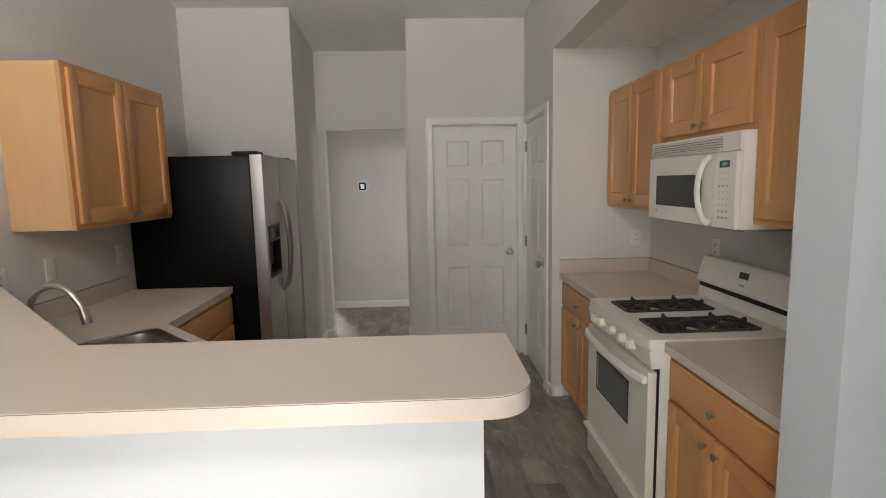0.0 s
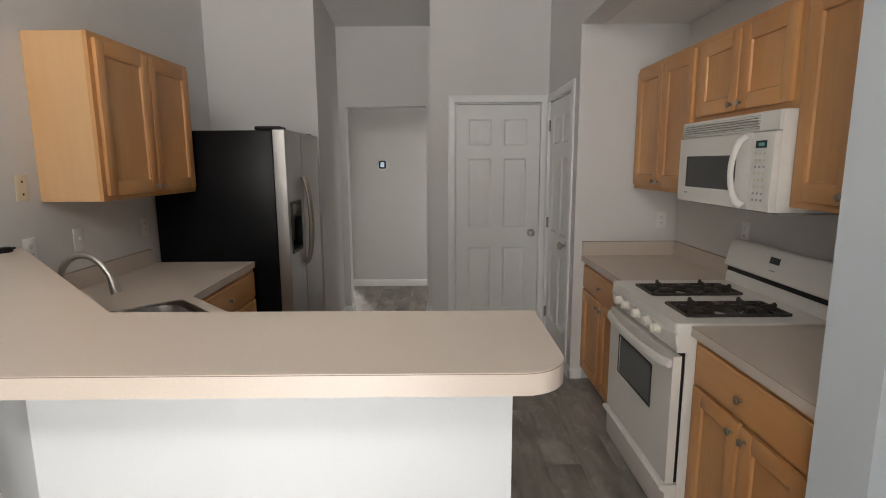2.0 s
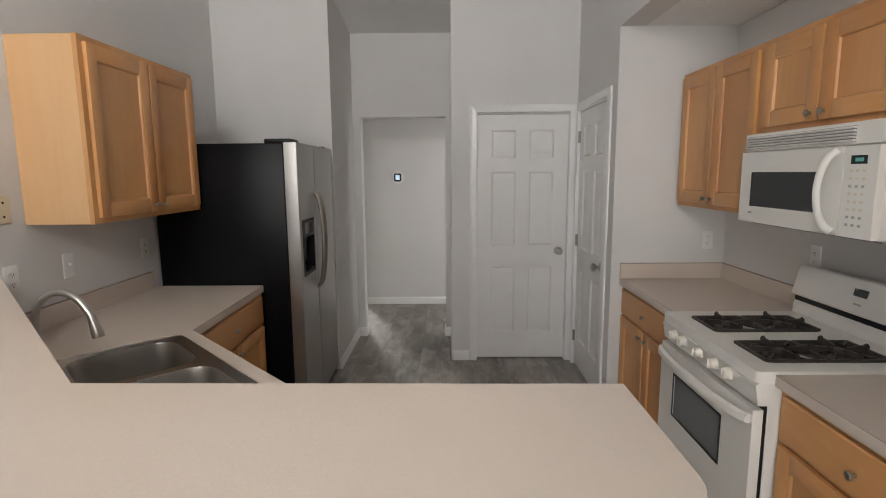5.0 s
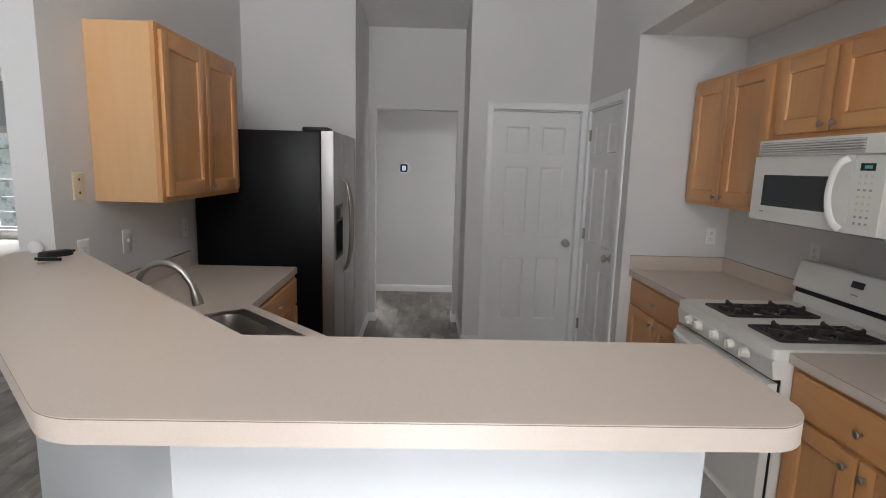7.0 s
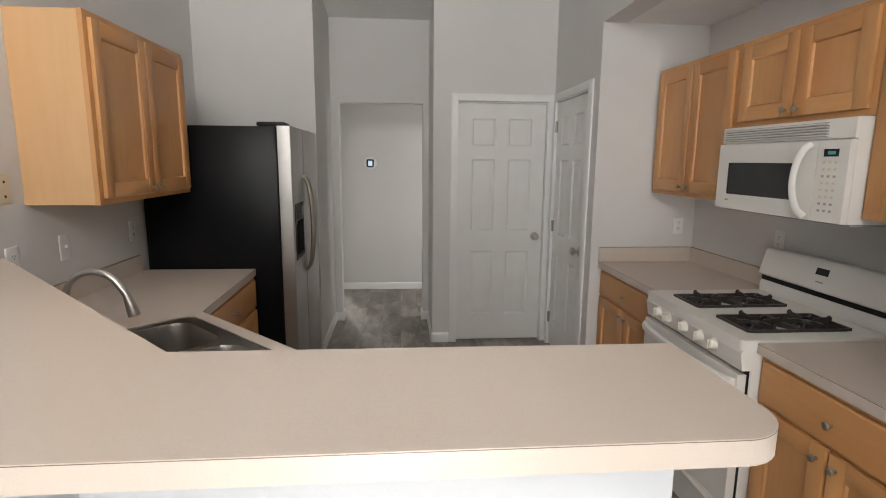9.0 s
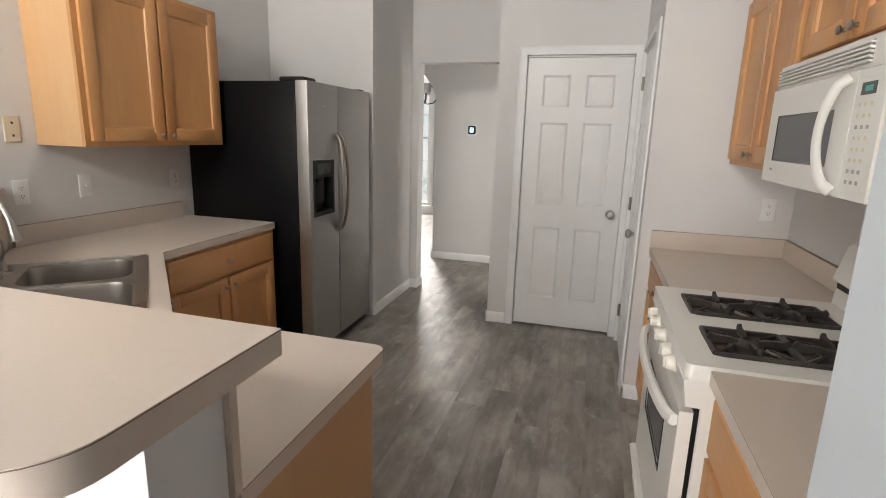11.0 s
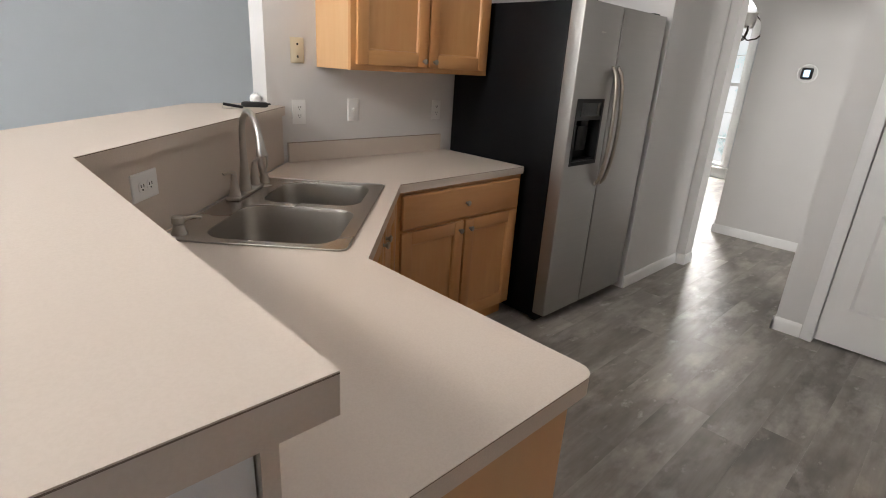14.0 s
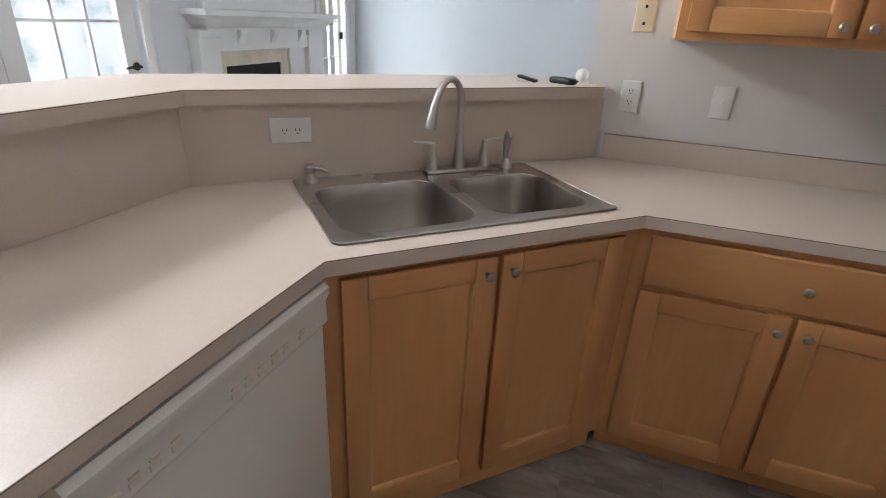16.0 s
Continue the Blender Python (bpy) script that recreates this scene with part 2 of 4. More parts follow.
def panel_loft(bm, x0, x1, z0, z1, steps):
    """A rectangle in the xz plane that steps in (inset, y) by (inset, y)."""
    loft(bm, [[(x0 + i, y, z0 + i), (x1 - i, y, z0 + i), (x1 - i, y, z1 - i), (x0 + i, y, z1 - i)] for i, y in steps])


def rounded(poly, radii, seg=8):
    """A polygon with its corners rounded, anticlockwise."""
    out, n = [], len(poly)
    for i, (p, r) in enumerate(zip(poly, radii)):
        p, a, b = Vector(p), Vector(poly[i - 1]), Vector(poly[(i + 1) % n])
        if not r:
            out.append(tuple(p))
            continue
        da, db = (a - p).normalized(), (b - p).normalized()
        half = math.acos(max(-1, min(1, da.dot(db)))) / 2
        t = r / math.tan(half)
        c = p + (da + db).normalized() * (r / math.sin(half))
        s, e = p + da * t - c, p + db * t - c
        a0 = math.atan2(s.y, s.x)
        turn = math.atan2(s.x * e.y - s.y * e.x, s.dot(e))
        for k in range(seg + 1):
            q = a0 + turn * k / seg
            out.append((c.x + r * math.cos(q), c.y + r * math.sin(q)))
    return out


def prism(bm, poly, z0, z1, holes=()):
    """A slab of any outline with holes through it."""
    rings = [list(poly), *[list(h) for h in holes]]
    for z in (z0, z1):
        edges = []
        for ring in rings:
            vs = [bm.verts.new((x, y, z)) for x, y in ring]
            edges += [bm.edges.new((vs[i], vs[(i + 1) % len(vs)])) for i in range(len(vs))]
        bmesh.ops.triangle_fill(bm, edges=edges, use_beauty=True)
    for ring in rings:
        lo = [bm.verts.new((x, y, z0)) for x, y in ring]
        hi = [bm.verts.new((x, y, z1)) for x, y in ring]
        for i in range(len(ring)):
            j = (i + 1) % len(ring)
            bm.faces.new((lo[i], lo[j], hi[j], hi[i]))
    bmesh.ops.remove_doubles(bm, verts=bm.verts, dist=1e-5)


def prismed(*a, **k):
    bm = bmesh.new()
    prism(bm, *a, **k)
    return bm


def tube(bm, path, radii, seg=12, flat=1.0):
    """A tube along points; radii one number or one a point."""
    path = [Vector(p) for p in path]
    radii = [radii] * len(path) if isinstance(radii, (int, float)) else radii
    loops, side = [], None
    for i, p in enumerate(path):
        d = (path[min(i + 1, len(path) - 1)] - path[max(i - 1, 0)]).normalized()
        if side is None:
            side = d.orthogonal().normalized()
        side = (side - d * side.dot(d)).normalized()
        up = d.cross(side)
        loops.append([p + radii[i] * (math.cos(q) * side + flat * math.sin(q) * up) for q in (2 * math.pi * k / seg for k in range(seg))])
    loft(bm, loops)


def tubed(*a, **k):
    bm = bmesh.new()
    tube(bm, *a, **k)
    return bm


def turned(bm, profile, centre=(0, 0, 0), axis="z", seg=24):
    """A turned body from (radius, height) pairs."""
    loops = []
    for r, h in profile:
        ring = []
        for k in range(seg):
            c, s = r * math.cos(2 * math.pi * k / seg), r * math.sin(2 * math.pi * k / seg)
            p = {"z": (c, s, h), "y": (c, h, s), "x": (h, c, s)}[axis]
            ring.append(Vector(p) + Vector(centre))
        loops.append(ring)
    loft(bm, loops)


def turnedbm(*a, **k):
    bm = bmesh.new()
    turned(bm, *a, **k)
    return bm


def mesh_of(name, bm, material, smooth=True):
    bmesh.ops.recalc_face_normals(bm, faces=bm.faces)
    me = bpy.data.meshes.new(name)
    bm.to_mesh(me)
    bm.free()
    me.materials.append(material)
    if smooth:
        me.polygons.foreach_set("use_smooth", [True] * len(me.polygons))
        me.set_sharp_from_angle(angle=radians(32))
    return me


def part(name, bm, material, parent, label=""):
    """One mesh under a thing or a part, in the thing's own frame."""
    ob = new(name, mesh_of(name, bm, material))
    ob.parent = parent
    return tagged(ob, label)


def thing(name, m, label, category, group=""):
    ob = new(name)
    ob.empty_display_size = 0.1
    ob.matrix_world = m
    return tagged(ob, label, category, group)


def solid(name, bm, material, label, category, group="", kind="", m=None):
    """A thing or a piece of the setting in one mesh."""
    ob = new(name, mesh_of(name, bm, material))
    if m is not None:
        ob.matrix_world = m
    return tagged(ob, label, category, group, kind)

# ---- the large structure ----
def ceil_z(y):
    """The kitchen ceiling falls gently to the north and is level beyond the hall opening."""
    return 2.95 - 0.14 * (y - 4.74) if y < 5.67 else 2.82


TOP = 99.0  # stands for "up to the ceiling"


def wall(name, boxes, material, label):
    bm = bmesh.new()
    for b in boxes:
        box(bm, *b)
    for v in bm.verts:
        if v.co.z == TOP:
            v.co.z = ceil_z(v.co.y)
    return solid(name, bm, material, label, "wall", kind="structure")


wall("wall_west_kitchen", [(-1.885, -1.745, 2.58, 4.88, 0, TOP)], PAINT, "greige painted kitchen wall with a free end at the bar")
wall("wall_fridge", [(-1.745, -0.87, 4.74, 4.88, 0, TOP), (-1.01, -0.87, 4.88, 5.62, 0, TOP)], PAINT, "greige painted wall wrapping the refrigerator corner")
wall("wall_hall_header", [(-1.01, -0.80, 5.62, 5.76, 0, TOP), (-0.80, -0.015, 5.62, 5.76, 2.09, TOP), (-0.015, 0.04, 5.62, 5.76, 0, TOP)], PAINT, "greige painted wall with a wide opening into the hall")
# last box is an unseen closet back, added to keep the door gap dark
wall("wall_north_kitchen", [(0.04, 0.235, 4.95, 5.09, 0, TOP), (0.235, 0.998, 4.95, 5.09, 2.062, TOP), (0.998, 1.20, 4.95, 5.09, 0, TOP), (0.04, 0.16, 5.09, 5.76, 0, TOP), (0.16, 1.06, 5.62, 5.76, 0, TOP)], PAINT, "greige painted wall round the white closet door, with unseen closet back")
wall("wall_pantry", [(1.045, 1.20, 4.88, 4.95, 0, TOP), (1.045, 1.20, 4.122, 4.88, 2.062, TOP), (1.045, 1.20, 3.965, 4.122, 0, TOP), (1.045, 1.20, 1.58, 3.965, 2.43, TOP)], PAINT, "greige painted wall with the pantry door and the range alcove header")
wall("wall_alcove_end", [(1.20, 1.89, 3.965, 4.105, 0, 2.43)], PAINT, "greige painted end wall of the range alcove")
wall("wall_east_alcove", [(1.75, 1.89, 1.58, 3.965, 0, 2.43)], PAINT, "greige painted wall behind the range")
wall("wall_east_stub", [(1.02, 3.2, 1.41, 1.58, 0, TOP)], PAINT_BLUE, "pale painted wall ending beside the range alcove")
wall("wall_east_living", [(3.2, 3.34, -0.44, 1.58, 0, TOP)], PAINT_BLUE, "pale painted living room wall")
# the gap from 2.30 to 3.30 is the added transom, out of view
# white paint puts the bright haze round the glazed doors into the wall colour
wall("wall_south", [(0.24, 3.34, -0.44, -0.30, 0, TOP), (-2.31, 0.24, -0.44, -0.30, 2.12, 2.30), (-2.31, 0.24, -0.44, -0.30, 3.30, TOP), (-4.38, -2.31, -0.44, -0.30, 0, TOP), (-4.86, -4.38, -0.44, -0.30, 2.12, TOP), (-5.22, -4.86, -0.44, -0.30, 0, TOP)], HALFWALL, "wall with glazed doors beside the fireplace, painted white for haze")
wall("wall_west_living", [(-5.22, -5.08, -0.30, 4.2, 0, TOP)], PAINT_BLUE, "pale blue-grey painted living room wall")
wall("wall_front_room", [(-10.4, -5.08, 4.2, 4.34, 0, TOP), (-10.4, -10.26, 4.34, 10.2, 0, TOP)], PAINT_BLUE, "pale painted front room walls")
wall("wall_north", [(-10.4, -9.06, 10.2, 10.36, 0, TOP), (-9.06, -7.72, 10.2, 10.36, 0, 0.19), (-9.06, -7.72, 10.2, 10.36, 1.98, TOP), (-7.72, -3.02, 10.2, 10.36, 0, TOP), (-3.02, -2.12, 10.2, 10.36, 0, 0.16), (-3.02, -2.12, 10.2, 10.36, 2.62, TOP), (-2.12, 1.2, 10.2, 10.36, 0, TOP)], PAINT_BLUE, "pale painted front wall with tall windows")
wall("wall_dining_west", [(-4.0, -3.86, 6.88, 10.2, 0, TOP)], PAINT_BLUE, "pale painted wall between the front rooms")
wall("wall_dining_south", [(-1.885, -1.01, 5.62, 5.76, 0, TOP), (-1.885, -1.745, 4.88, 5.62, 0, TOP)], PAINT, "plain painted wall behind the kitchen")
# the opening in this unseen wall is added only to admit the hall fill
wall("wall_hall_east", [(1.06, 1.20, 5.09, 5.92, 0, TOP), (1.06, 1.20, 5.92, 6.68, 0, 0.38), (1.06, 1.20, 5.92, 6.68, 2.12, TOP), (1.06, 1.20, 6.68, 10.2, 0, TOP)], PAINT, "plain unseen hall wall with an opening added for fill light")

# the hall wall with an arched way into the dining room
_bm = bmesh.new()
_cx, _hw, _spring, _rise = -1.58, 0.56, 1.80, 0.47
_arc = [(_cx + _hw * math.cos(q), _spring + _rise * math.sin(q)) for q in (math.pi * k / 24 for k in range(25))]
_outline = [(-1.02, 0), (1.06, 0), (1.06, 2.82), (-2.4, 2.82), (-2.4, 0), (-2.14, 0)] + _arc[::-1]
for y in (6.88, 7.02):
    _vs = [_bm.verts.new((x, y, z)) for x, z in _outline]
    bmesh.ops.triangle_fill(_bm, edges=[_bm.edges.new((_vs[i], _vs[(i + 1) % len(_vs)])) for i in range(len(_vs))], use_beauty=True)
for i in range(len(_outline)):
    (xa, za), (xb, zb) = _outline[i], _outline[(i + 1) % len(_outline)]
    _bm.faces.new([_bm.verts.new(p) for p in ((xa, 6.88, za), (xb, 6.88, zb), (xb, 7.02, zb), (xa, 7.02, za))])
bmesh.ops.remove_doubles(_bm, verts=_bm.verts, dist=1e-5)
solid("wall_hall_arch", _bm, PAINT, "greige painted hall wall with an arched opening", "wall", kind="structure")

_bm = bmesh.new()
_ys = (-0.44, 5.67, 10.36)
for a, b in zip(_ys, _ys[1:]):
    za, zb = (ceil_z(a), ceil_z(b - 1e-4))
    vs = [_bm.verts.new(p) for p in ((-10.4, a, za), (3.34, a, za), (3.34, b, zb), (-10.4, b, zb), (-10.4, a, za + 0.12), (3.34, a, za + 0.12), (3.34, b, zb + 0.12), (-10.4, b, zb + 0.12))]
    for q in ((0, 1, 2, 3), (4, 5, 6, 7), (0, 1, 5, 4), (1, 2, 6, 5), (2, 3, 7, 6), (3, 0, 4, 7)):
        _bm.faces.new([vs[i] for i in q])
solid("ceiling", _bm, CEIL, "flat white textured sloping ceiling", "ceiling", kind="structure")
solid("ceiling_alcove", boxed(1.20, 1.89, 1.58, 4.105, 2.43, 2.55), CEIL, "low white ceiling over the range alcove", "ceiling", kind="structure")

# half wall under the bar
HW = [(0.264, 1.435), (0.264, 1.577), (-0.697, 1.577), (-1.742, 2.60), (-1.882, 2.575), (-1.882, 2.562), (-0.755, 1.435)]
solid("half_wall", prismed(HW, 0, 1.1475), HALFWALL, "white painted half wall carrying the bar counter", "half wall", kind="structure")

# ---- mouldings ----
def baseboard(p, q, inward, h=0.085):
    """A skirting board from p to q, its face towards inward."""
    p, q, n = Vector((*p, 0)), Vector((*q, 0)), Vector((*inward, 0)).normalized()
    bm = bmesh.new()
    sec = [(0, 0.001), (0.014, 0.001), (0.014, h - 0.022), (0.010, h - 0.008), (0.005, h), (0, h)]
    loft(bm, [[e + n * d + Vector((0, 0, z)) for d, z in sec] for e in (p, q)])
    return solid("baseboard", bm, TRIM, "white painted wooden baseboard", "baseboard", "baseboards", "structure")


baseboard((-0.87, 4.74), (-0.87, 5.62), (1, 0))
baseboard((-0.87, 5.62), (-0.786, 5.62), (0, -1))
baseboard((-0.80, 5.62), (-0.80, 5.76), (1, 0))
baseboard((-0.015, 5.60), (-0.015, 5.76), (-1, 0))
baseboard((-0.03, 5.62), (0.04, 5.62), (0, -1))
baseboard((0.04, 4.936), (0.04, 5.62), (-1, 0))
baseboard((0.028, 4.95), (0.182, 4.95), (0, -1))
baseboard((1.045, 3.951), (1.045, 4.069), (-1, 0))
baseboard((1.033, 3.965), (1.126, 3.965), (0, -1))
baseboard((-1.02, 6.88), (1.06, 6.88), (0, -1))
baseboard((-1.02, 6.866), (-1.02, 7.02), (-1, 0))
baseboard((1.06, 5.09), (1.06, 6.88), (-1, 0))
baseboard((1.02, 1.41), (3.2, 1.41), (0, -1))
baseboard((1.02, 1.396), (1.02, 1.58), (-1, 0))
baseboard((-0.755, 1.435), (0.278, 1.435), (0, -1))
baseboard((0.264, 1.421), (0.264, 1.577), (1, 0))
baseboard((-1.878, 2.558), (-0.755, 1.435), (-1, -1))
baseboard((-5.08, -0.3), (-5.08, 4.2), (1, 0))
baseboard((-10.26, 10.2), (-4.0, 10.2), (0, -1))
baseboard((-3.86, 10.2), (1.06, 10.2), (0, -1))
baseboard((-2.40, -0.3), (-2.62, -0.3), (0, 1))


def casing(name, pts, inward, w, label):
    """A door casing: two legs and a head along an opening. pts: foot a, foot b; inward: the way its face looks."""
    (ax, ay), (bx, by), h = pts
    a, b, n = Vector((ax, ay, 0)), Vector((bx, by, 0)), Vector((*inward, 0))
    d = (b - a).normalized()
    sec = [(0, 0), (0, 0.018), (0.008, 0.020), (w - 0.02, 0.014), (w - 0.006, 0.012), (w, 0.009), (w, 0)]
    bm = bmesh.new()
    up = Vector((0, 0, 1))
    loft(bm, [[a - d * u + n * v + up * z_ for u, v in sec for z_ in [z + u * m]] for z, m in ((0.001, 0), (h, 1))])
    loft(bm, [[b + d * u + n * v + up * z_ for u, v in sec for z_ in [z + u * m]] for z, m in ((0.001, 0), (h, 1))])
    loft(bm, [[e + s * d * u + n * v + up * (h + u) for u, v in sec] for e, s in ((a, -1), (b, 1))])
    return solid(name, bm, TRIM, label, "door casing", "door casings", "structure")


casing("trim_closet_door", ((0.247, 4.95), (0.985, 4.95), 2.047), (0, -1), 0.060, "white moulded casing round the closet door")
casing("trim_pantry_door", ((1.045, 4.868), (1.045, 4.130), 2.047), (-1, 0), 0.060, "white moulded casing round the pantry door")


def panel_door(name, m, w, h, knob_x, label, hinge_x):
    """A six-panel door, its front towards local -y, hung in a jamb."""
    t = 0.035
    door = thing(name, m, label, "door", "six-panel doors")
    tagged(door, kind="structure")
    bm = bmesh.new()
    cols = (0.115, w / 2 - 0.055, w / 2 + 0.055, w - 0.115)
    rows = (0.24, 0.80, 0.98, 1.58, 1.69, h - 0.12)
    for x0, x1 in ((0, cols[0]), (cols[1], cols[2]), (cols[3], w)):
        box(bm, x0, x1, 0, t, 0.015, h)
    for x0, x1 in ((cols[0], cols[1]), (cols[2], cols[3])):
        for z0, z1 in ((0.015, rows[0]), (rows[1], rows[2]), (rows[3], rows[4]), (rows[5], h)):
            box(bm, x0, x1, 0, t, z0, z1)
    bmesh.ops.remove_doubles(bm, verts=bm.verts, dist=1e-5)
    slab = part("slab", bm, DOORPAINT, door)
    for x0, x1 in ((cols[0], cols[1]), (cols[2], cols[3])):
        for z0, z1 in zip(rows[::2], rows[1::2]):
            bm = bmesh.new()
            panel_loft(bm, x0, x1, z0, z1, ((0, t - 0.002), (0, 0.0005), (0.006, 0.005), (0.014, 0.010), (0.022, 0.010), (0.044, 0.003), (0.05, 0.0028)))
            part("panel", bm, DOORPAINT, slab)
    k = part("knob", turnedbm([(0.032, 0.0), (0.033, -0.004), (0.026, -0.010), (0.012, -0.014), (0.011, -0.030), (0.020, -0.036), (0.028, -0.046), (0.028, -0.056), (0.021, -0.064), (0.008, -0.067)], (knob_x, 0, 0.932), "y"), NICKEL, door, "brushed nickel round knob")
    for z in (0.20, 0.99, 1.80) if hinge_x is not None else ():
        bm = bmesh.new()
        tube(bm, [(hinge_x, -0.010, z), (hinge_x, -0.010, z + 0.09)], 0.008, 8)
        box(bm, hinge_x - 0.014, hinge_x + 0.014, -0.002, 0.003, z, z + 0.09)
        part("hinge", bm, PEWTER, door, "satin nickel hinge")
    bm = bmesh.new()
    box(bm, -0.014, -0.003, -0.012, 0.12, 0, h + 0.014)
    box(bm, w + 0.003, w + 0.014, -0.012, 0.12, 0, h + 0.014)
    box(bm, -0.003, w + 0.003, -0.012, 0.12, h + 0.003, h + 0.014)
    part("jamb", bm, TRIM, door)
    return door


panel_door("door_1", pose(0.25, 4.976, 0), 0.732, 2.032, 0.667, "closed white six-panel closet door with a nickel knob", None)
panel_door("door_2", pose(1.049, 4.863, 0, 0, 0, -90), 0.728, 2.032, 0.663, "closed white six-panel pantry door with nickel hinges", 0.002)

# ---- cabinets ----
def cabinet_front(cab, x0, x1, z0, z1, knob=None, name="door", wood=None, rail=0.062):
    """A framed door with a sunk flat panel, or a plain bevelled drawer front, proud of the face frame."""
    bm = bmesh.new()
    if name == "drawer":
        panel_loft(bm, x0, x1, z0, z1, ((0, -0.001), (0, -0.013), (0.006, -0.018), (0.010, -0.0185)))
        d = part(name, bm, WOOD_H, cab)
    else:
        y0, y1, w = -0.001, -0.019, rail
        panel_loft(bm, x0 + w - 0.001, x1 - w + 0.001, z0 + w - 0.001, z1 - w + 0.001, ((0, y0), (0, y1 + 0.0015), (0.004, y1 + 0.003), (0.0065, y1 + 0.006), (0.0095, -0.0060), (0.0105, -0.0058)))
        d = part(name, bm, WOOD, cab)
        for a, b, c, d_, lv in ((x0, x0 + w, z0, z1, 0), (x1 - w, x1, z0, z1, 0), (x0 + w, x1 - w, z0, z0 + w, 1), (x0 + w, x1 - w, z1 - w, z1, 1)):
            part("rail" if lv else "stile", boxed(a, b, y1 if not lv else y1 + 0.0004, y0, c, d_, r=0.003, seg=2), WOOD_H if lv else WOOD, d)
    if knob:
        k = bmesh.new()
        turned(k, [(0.007, -0.017), (0.0055, -0.028), (0.009, -0.032), (0.0135, -0.036), (0.0138, -0.039), (0.0105, -0.0425), (0.003, -0.044)], (knob[0], 0, knob[1]), "y", 16)
        part("knob", k, PEWTER, d, "round dull nickel knob")
    return d


def face_frame(bm, w, z0, z1, xs, zs, stile=0.038):
    """Stiles at xs and rails at zs, flush, 19 mm thick behind y = 0."""
    for a, b in xs:
        box(bm, a, b, 0, 0.019, z0, z1)
    for a, b in zs:
        for (p, q), (r, s) in zip(xs, xs[1:]):
            box(bm, q, r, 0.0003, 0.019, a, b)


def base_cabinet(m, w, depth, label, knob_drawer=True, open_top=False, drawer=True, ends=(0.04, 0.04), knob_h=0.045, top=0.874):
    cab = thing("base_cabinet", m, label, "cabinet", "base cabinets")
    toe = 0.095
    mid = w / 2 + (ends[0] - ends[1]) / 2
    bm = bmesh.new()
    rails = [(toe, toe + 0.035), (top - 0.035, top)]
    if drawer:
        rails.insert(1, (0.66, 0.705))
    face_frame(bm, w, toe, top, ((0, ends[0]), (mid - 0.02, mid + 0.02), (w - ends[1], w)), rails)
    part("face_frame", bm, WOOD, cab)
    bm = bmesh.new()
    if open_top:
        box(bm, 0.02, w - 0.02, 0.03, 0.04, toe, 0.70)
    else:
        box(bm, 0.001, w - 0.001, 0.0195, depth, toe, top - 0.001)
    part("body", bm, WOOD_SIDE, cab)
    part("toe_kick", boxed(0, w, 0.055 if not open_top else 0.03, 0.07, 0.001, toe), WOOD_H, cab, "recessed maple toe kick")
    dz = 0.675 if drawer else top - 0.022
    lo = toe + 0.012
    o = 0.012
    cabinet_front(cab, ends[0] - o, mid - 0.02 + o, lo, dz, (mid - 0.02 + o - 0.03, dz - knob_h))
    cabinet_front(cab, mid + 0.02 - o, w - ends[1] + o, lo, dz, (mid + 0.02 - o + 0.03, dz - knob_h))
    if drawer:
        cabinet_front(cab, ends[0] - o, w - ends[1] + o, 0.69, top - 0.022, (mid, top - 0.104) if knob_drawer else None, "drawer")
    return cab


def wall_cabinet(m, w, h, depth, label):
    cab = thing("wall_cabinet", m, label, "cabinet", "wall cabinets")
    bm = bmesh.new()
    mid = w / 2
    xs = ((0, 0.04), (mid - 0.02, mid + 0.02), (w - 0.04, w))
    face_frame(bm, w, 0, h, xs, ((0, 0.04), (h - 0.04, h)))
    part("face_frame", bm, WOOD, cab)
    part("body", boxed(0.0008, w - 0.0008, 0.0192, depth, 0.0, h - 0.002, r=0.001, seg=1), WOOD_SIDE, cab, "smooth maple veneer case")
    o = 0.014
    kz = 0.055
    cabinet_front(cab, 0.04 - o, mid - 0.02 + o, 0.026, h - 0.026, (mid - 0.02 + o - 0.03, kz))
    cabinet_front(cab, mid + 0.02 - o, w - 0.04 + o, 0.026, h - 0.026, (mid + 0.02 - o + 0.03, kz))
    return cab


# left run, from the fridge to the bar
wall_cabinet(pose(-1.45, 2.845, 1.372, 0, 0, 90), 0.92, 0.762, 0.294, "honey maple two-door wall cabinet hung above the sink counter")
base_cabinet(pose(-1.11, 2.845, 0, 0, 0, 90), 0.90, 0.63, "honey maple base cabinet with one drawer beside the refrigerator", ends=(0.05, 0.04))
base_cabinet(pose(-0.445, 2.18, 0, 0, 0, 135), 0.94, 0.5, "diagonal honey maple sink cabinet with two doors", open_top=True, drawer=False, ends=(0.06, 0.075))
# right run, along the range
wall_cabinet(pose(1.421, 3.918, 1.372, 0, 0, -90), 0.806, 0.762, 0.328, "honey maple two-door wall cabinet beside the microwave")
wall_cabinet(pose(1.421, 3.11, 1.735, 0, 0, -90), 0.765, 0.399, 0.328, "short honey maple wall cabinet above the microwave")
wall_cabinet(pose(1.421, 2.343, 1.372, 0, 0, -90), 0.63, 0.762, 0.328, "honey maple wall cabinet over the near counter")
base_cabinet(pose(1.127, 3.963, 0, 0, 0, -90), 0.829, 0.62, "honey maple base cabinet with one drawer beside the pantry", top=0.865)
base_cabinet(pose(1.127, 2.366, 0, 0, 0, -90), 0.784, 0.62, "honey maple base cabinet with nickel knobs beside the range", top=0.865, ends=(0.04, 0.124))
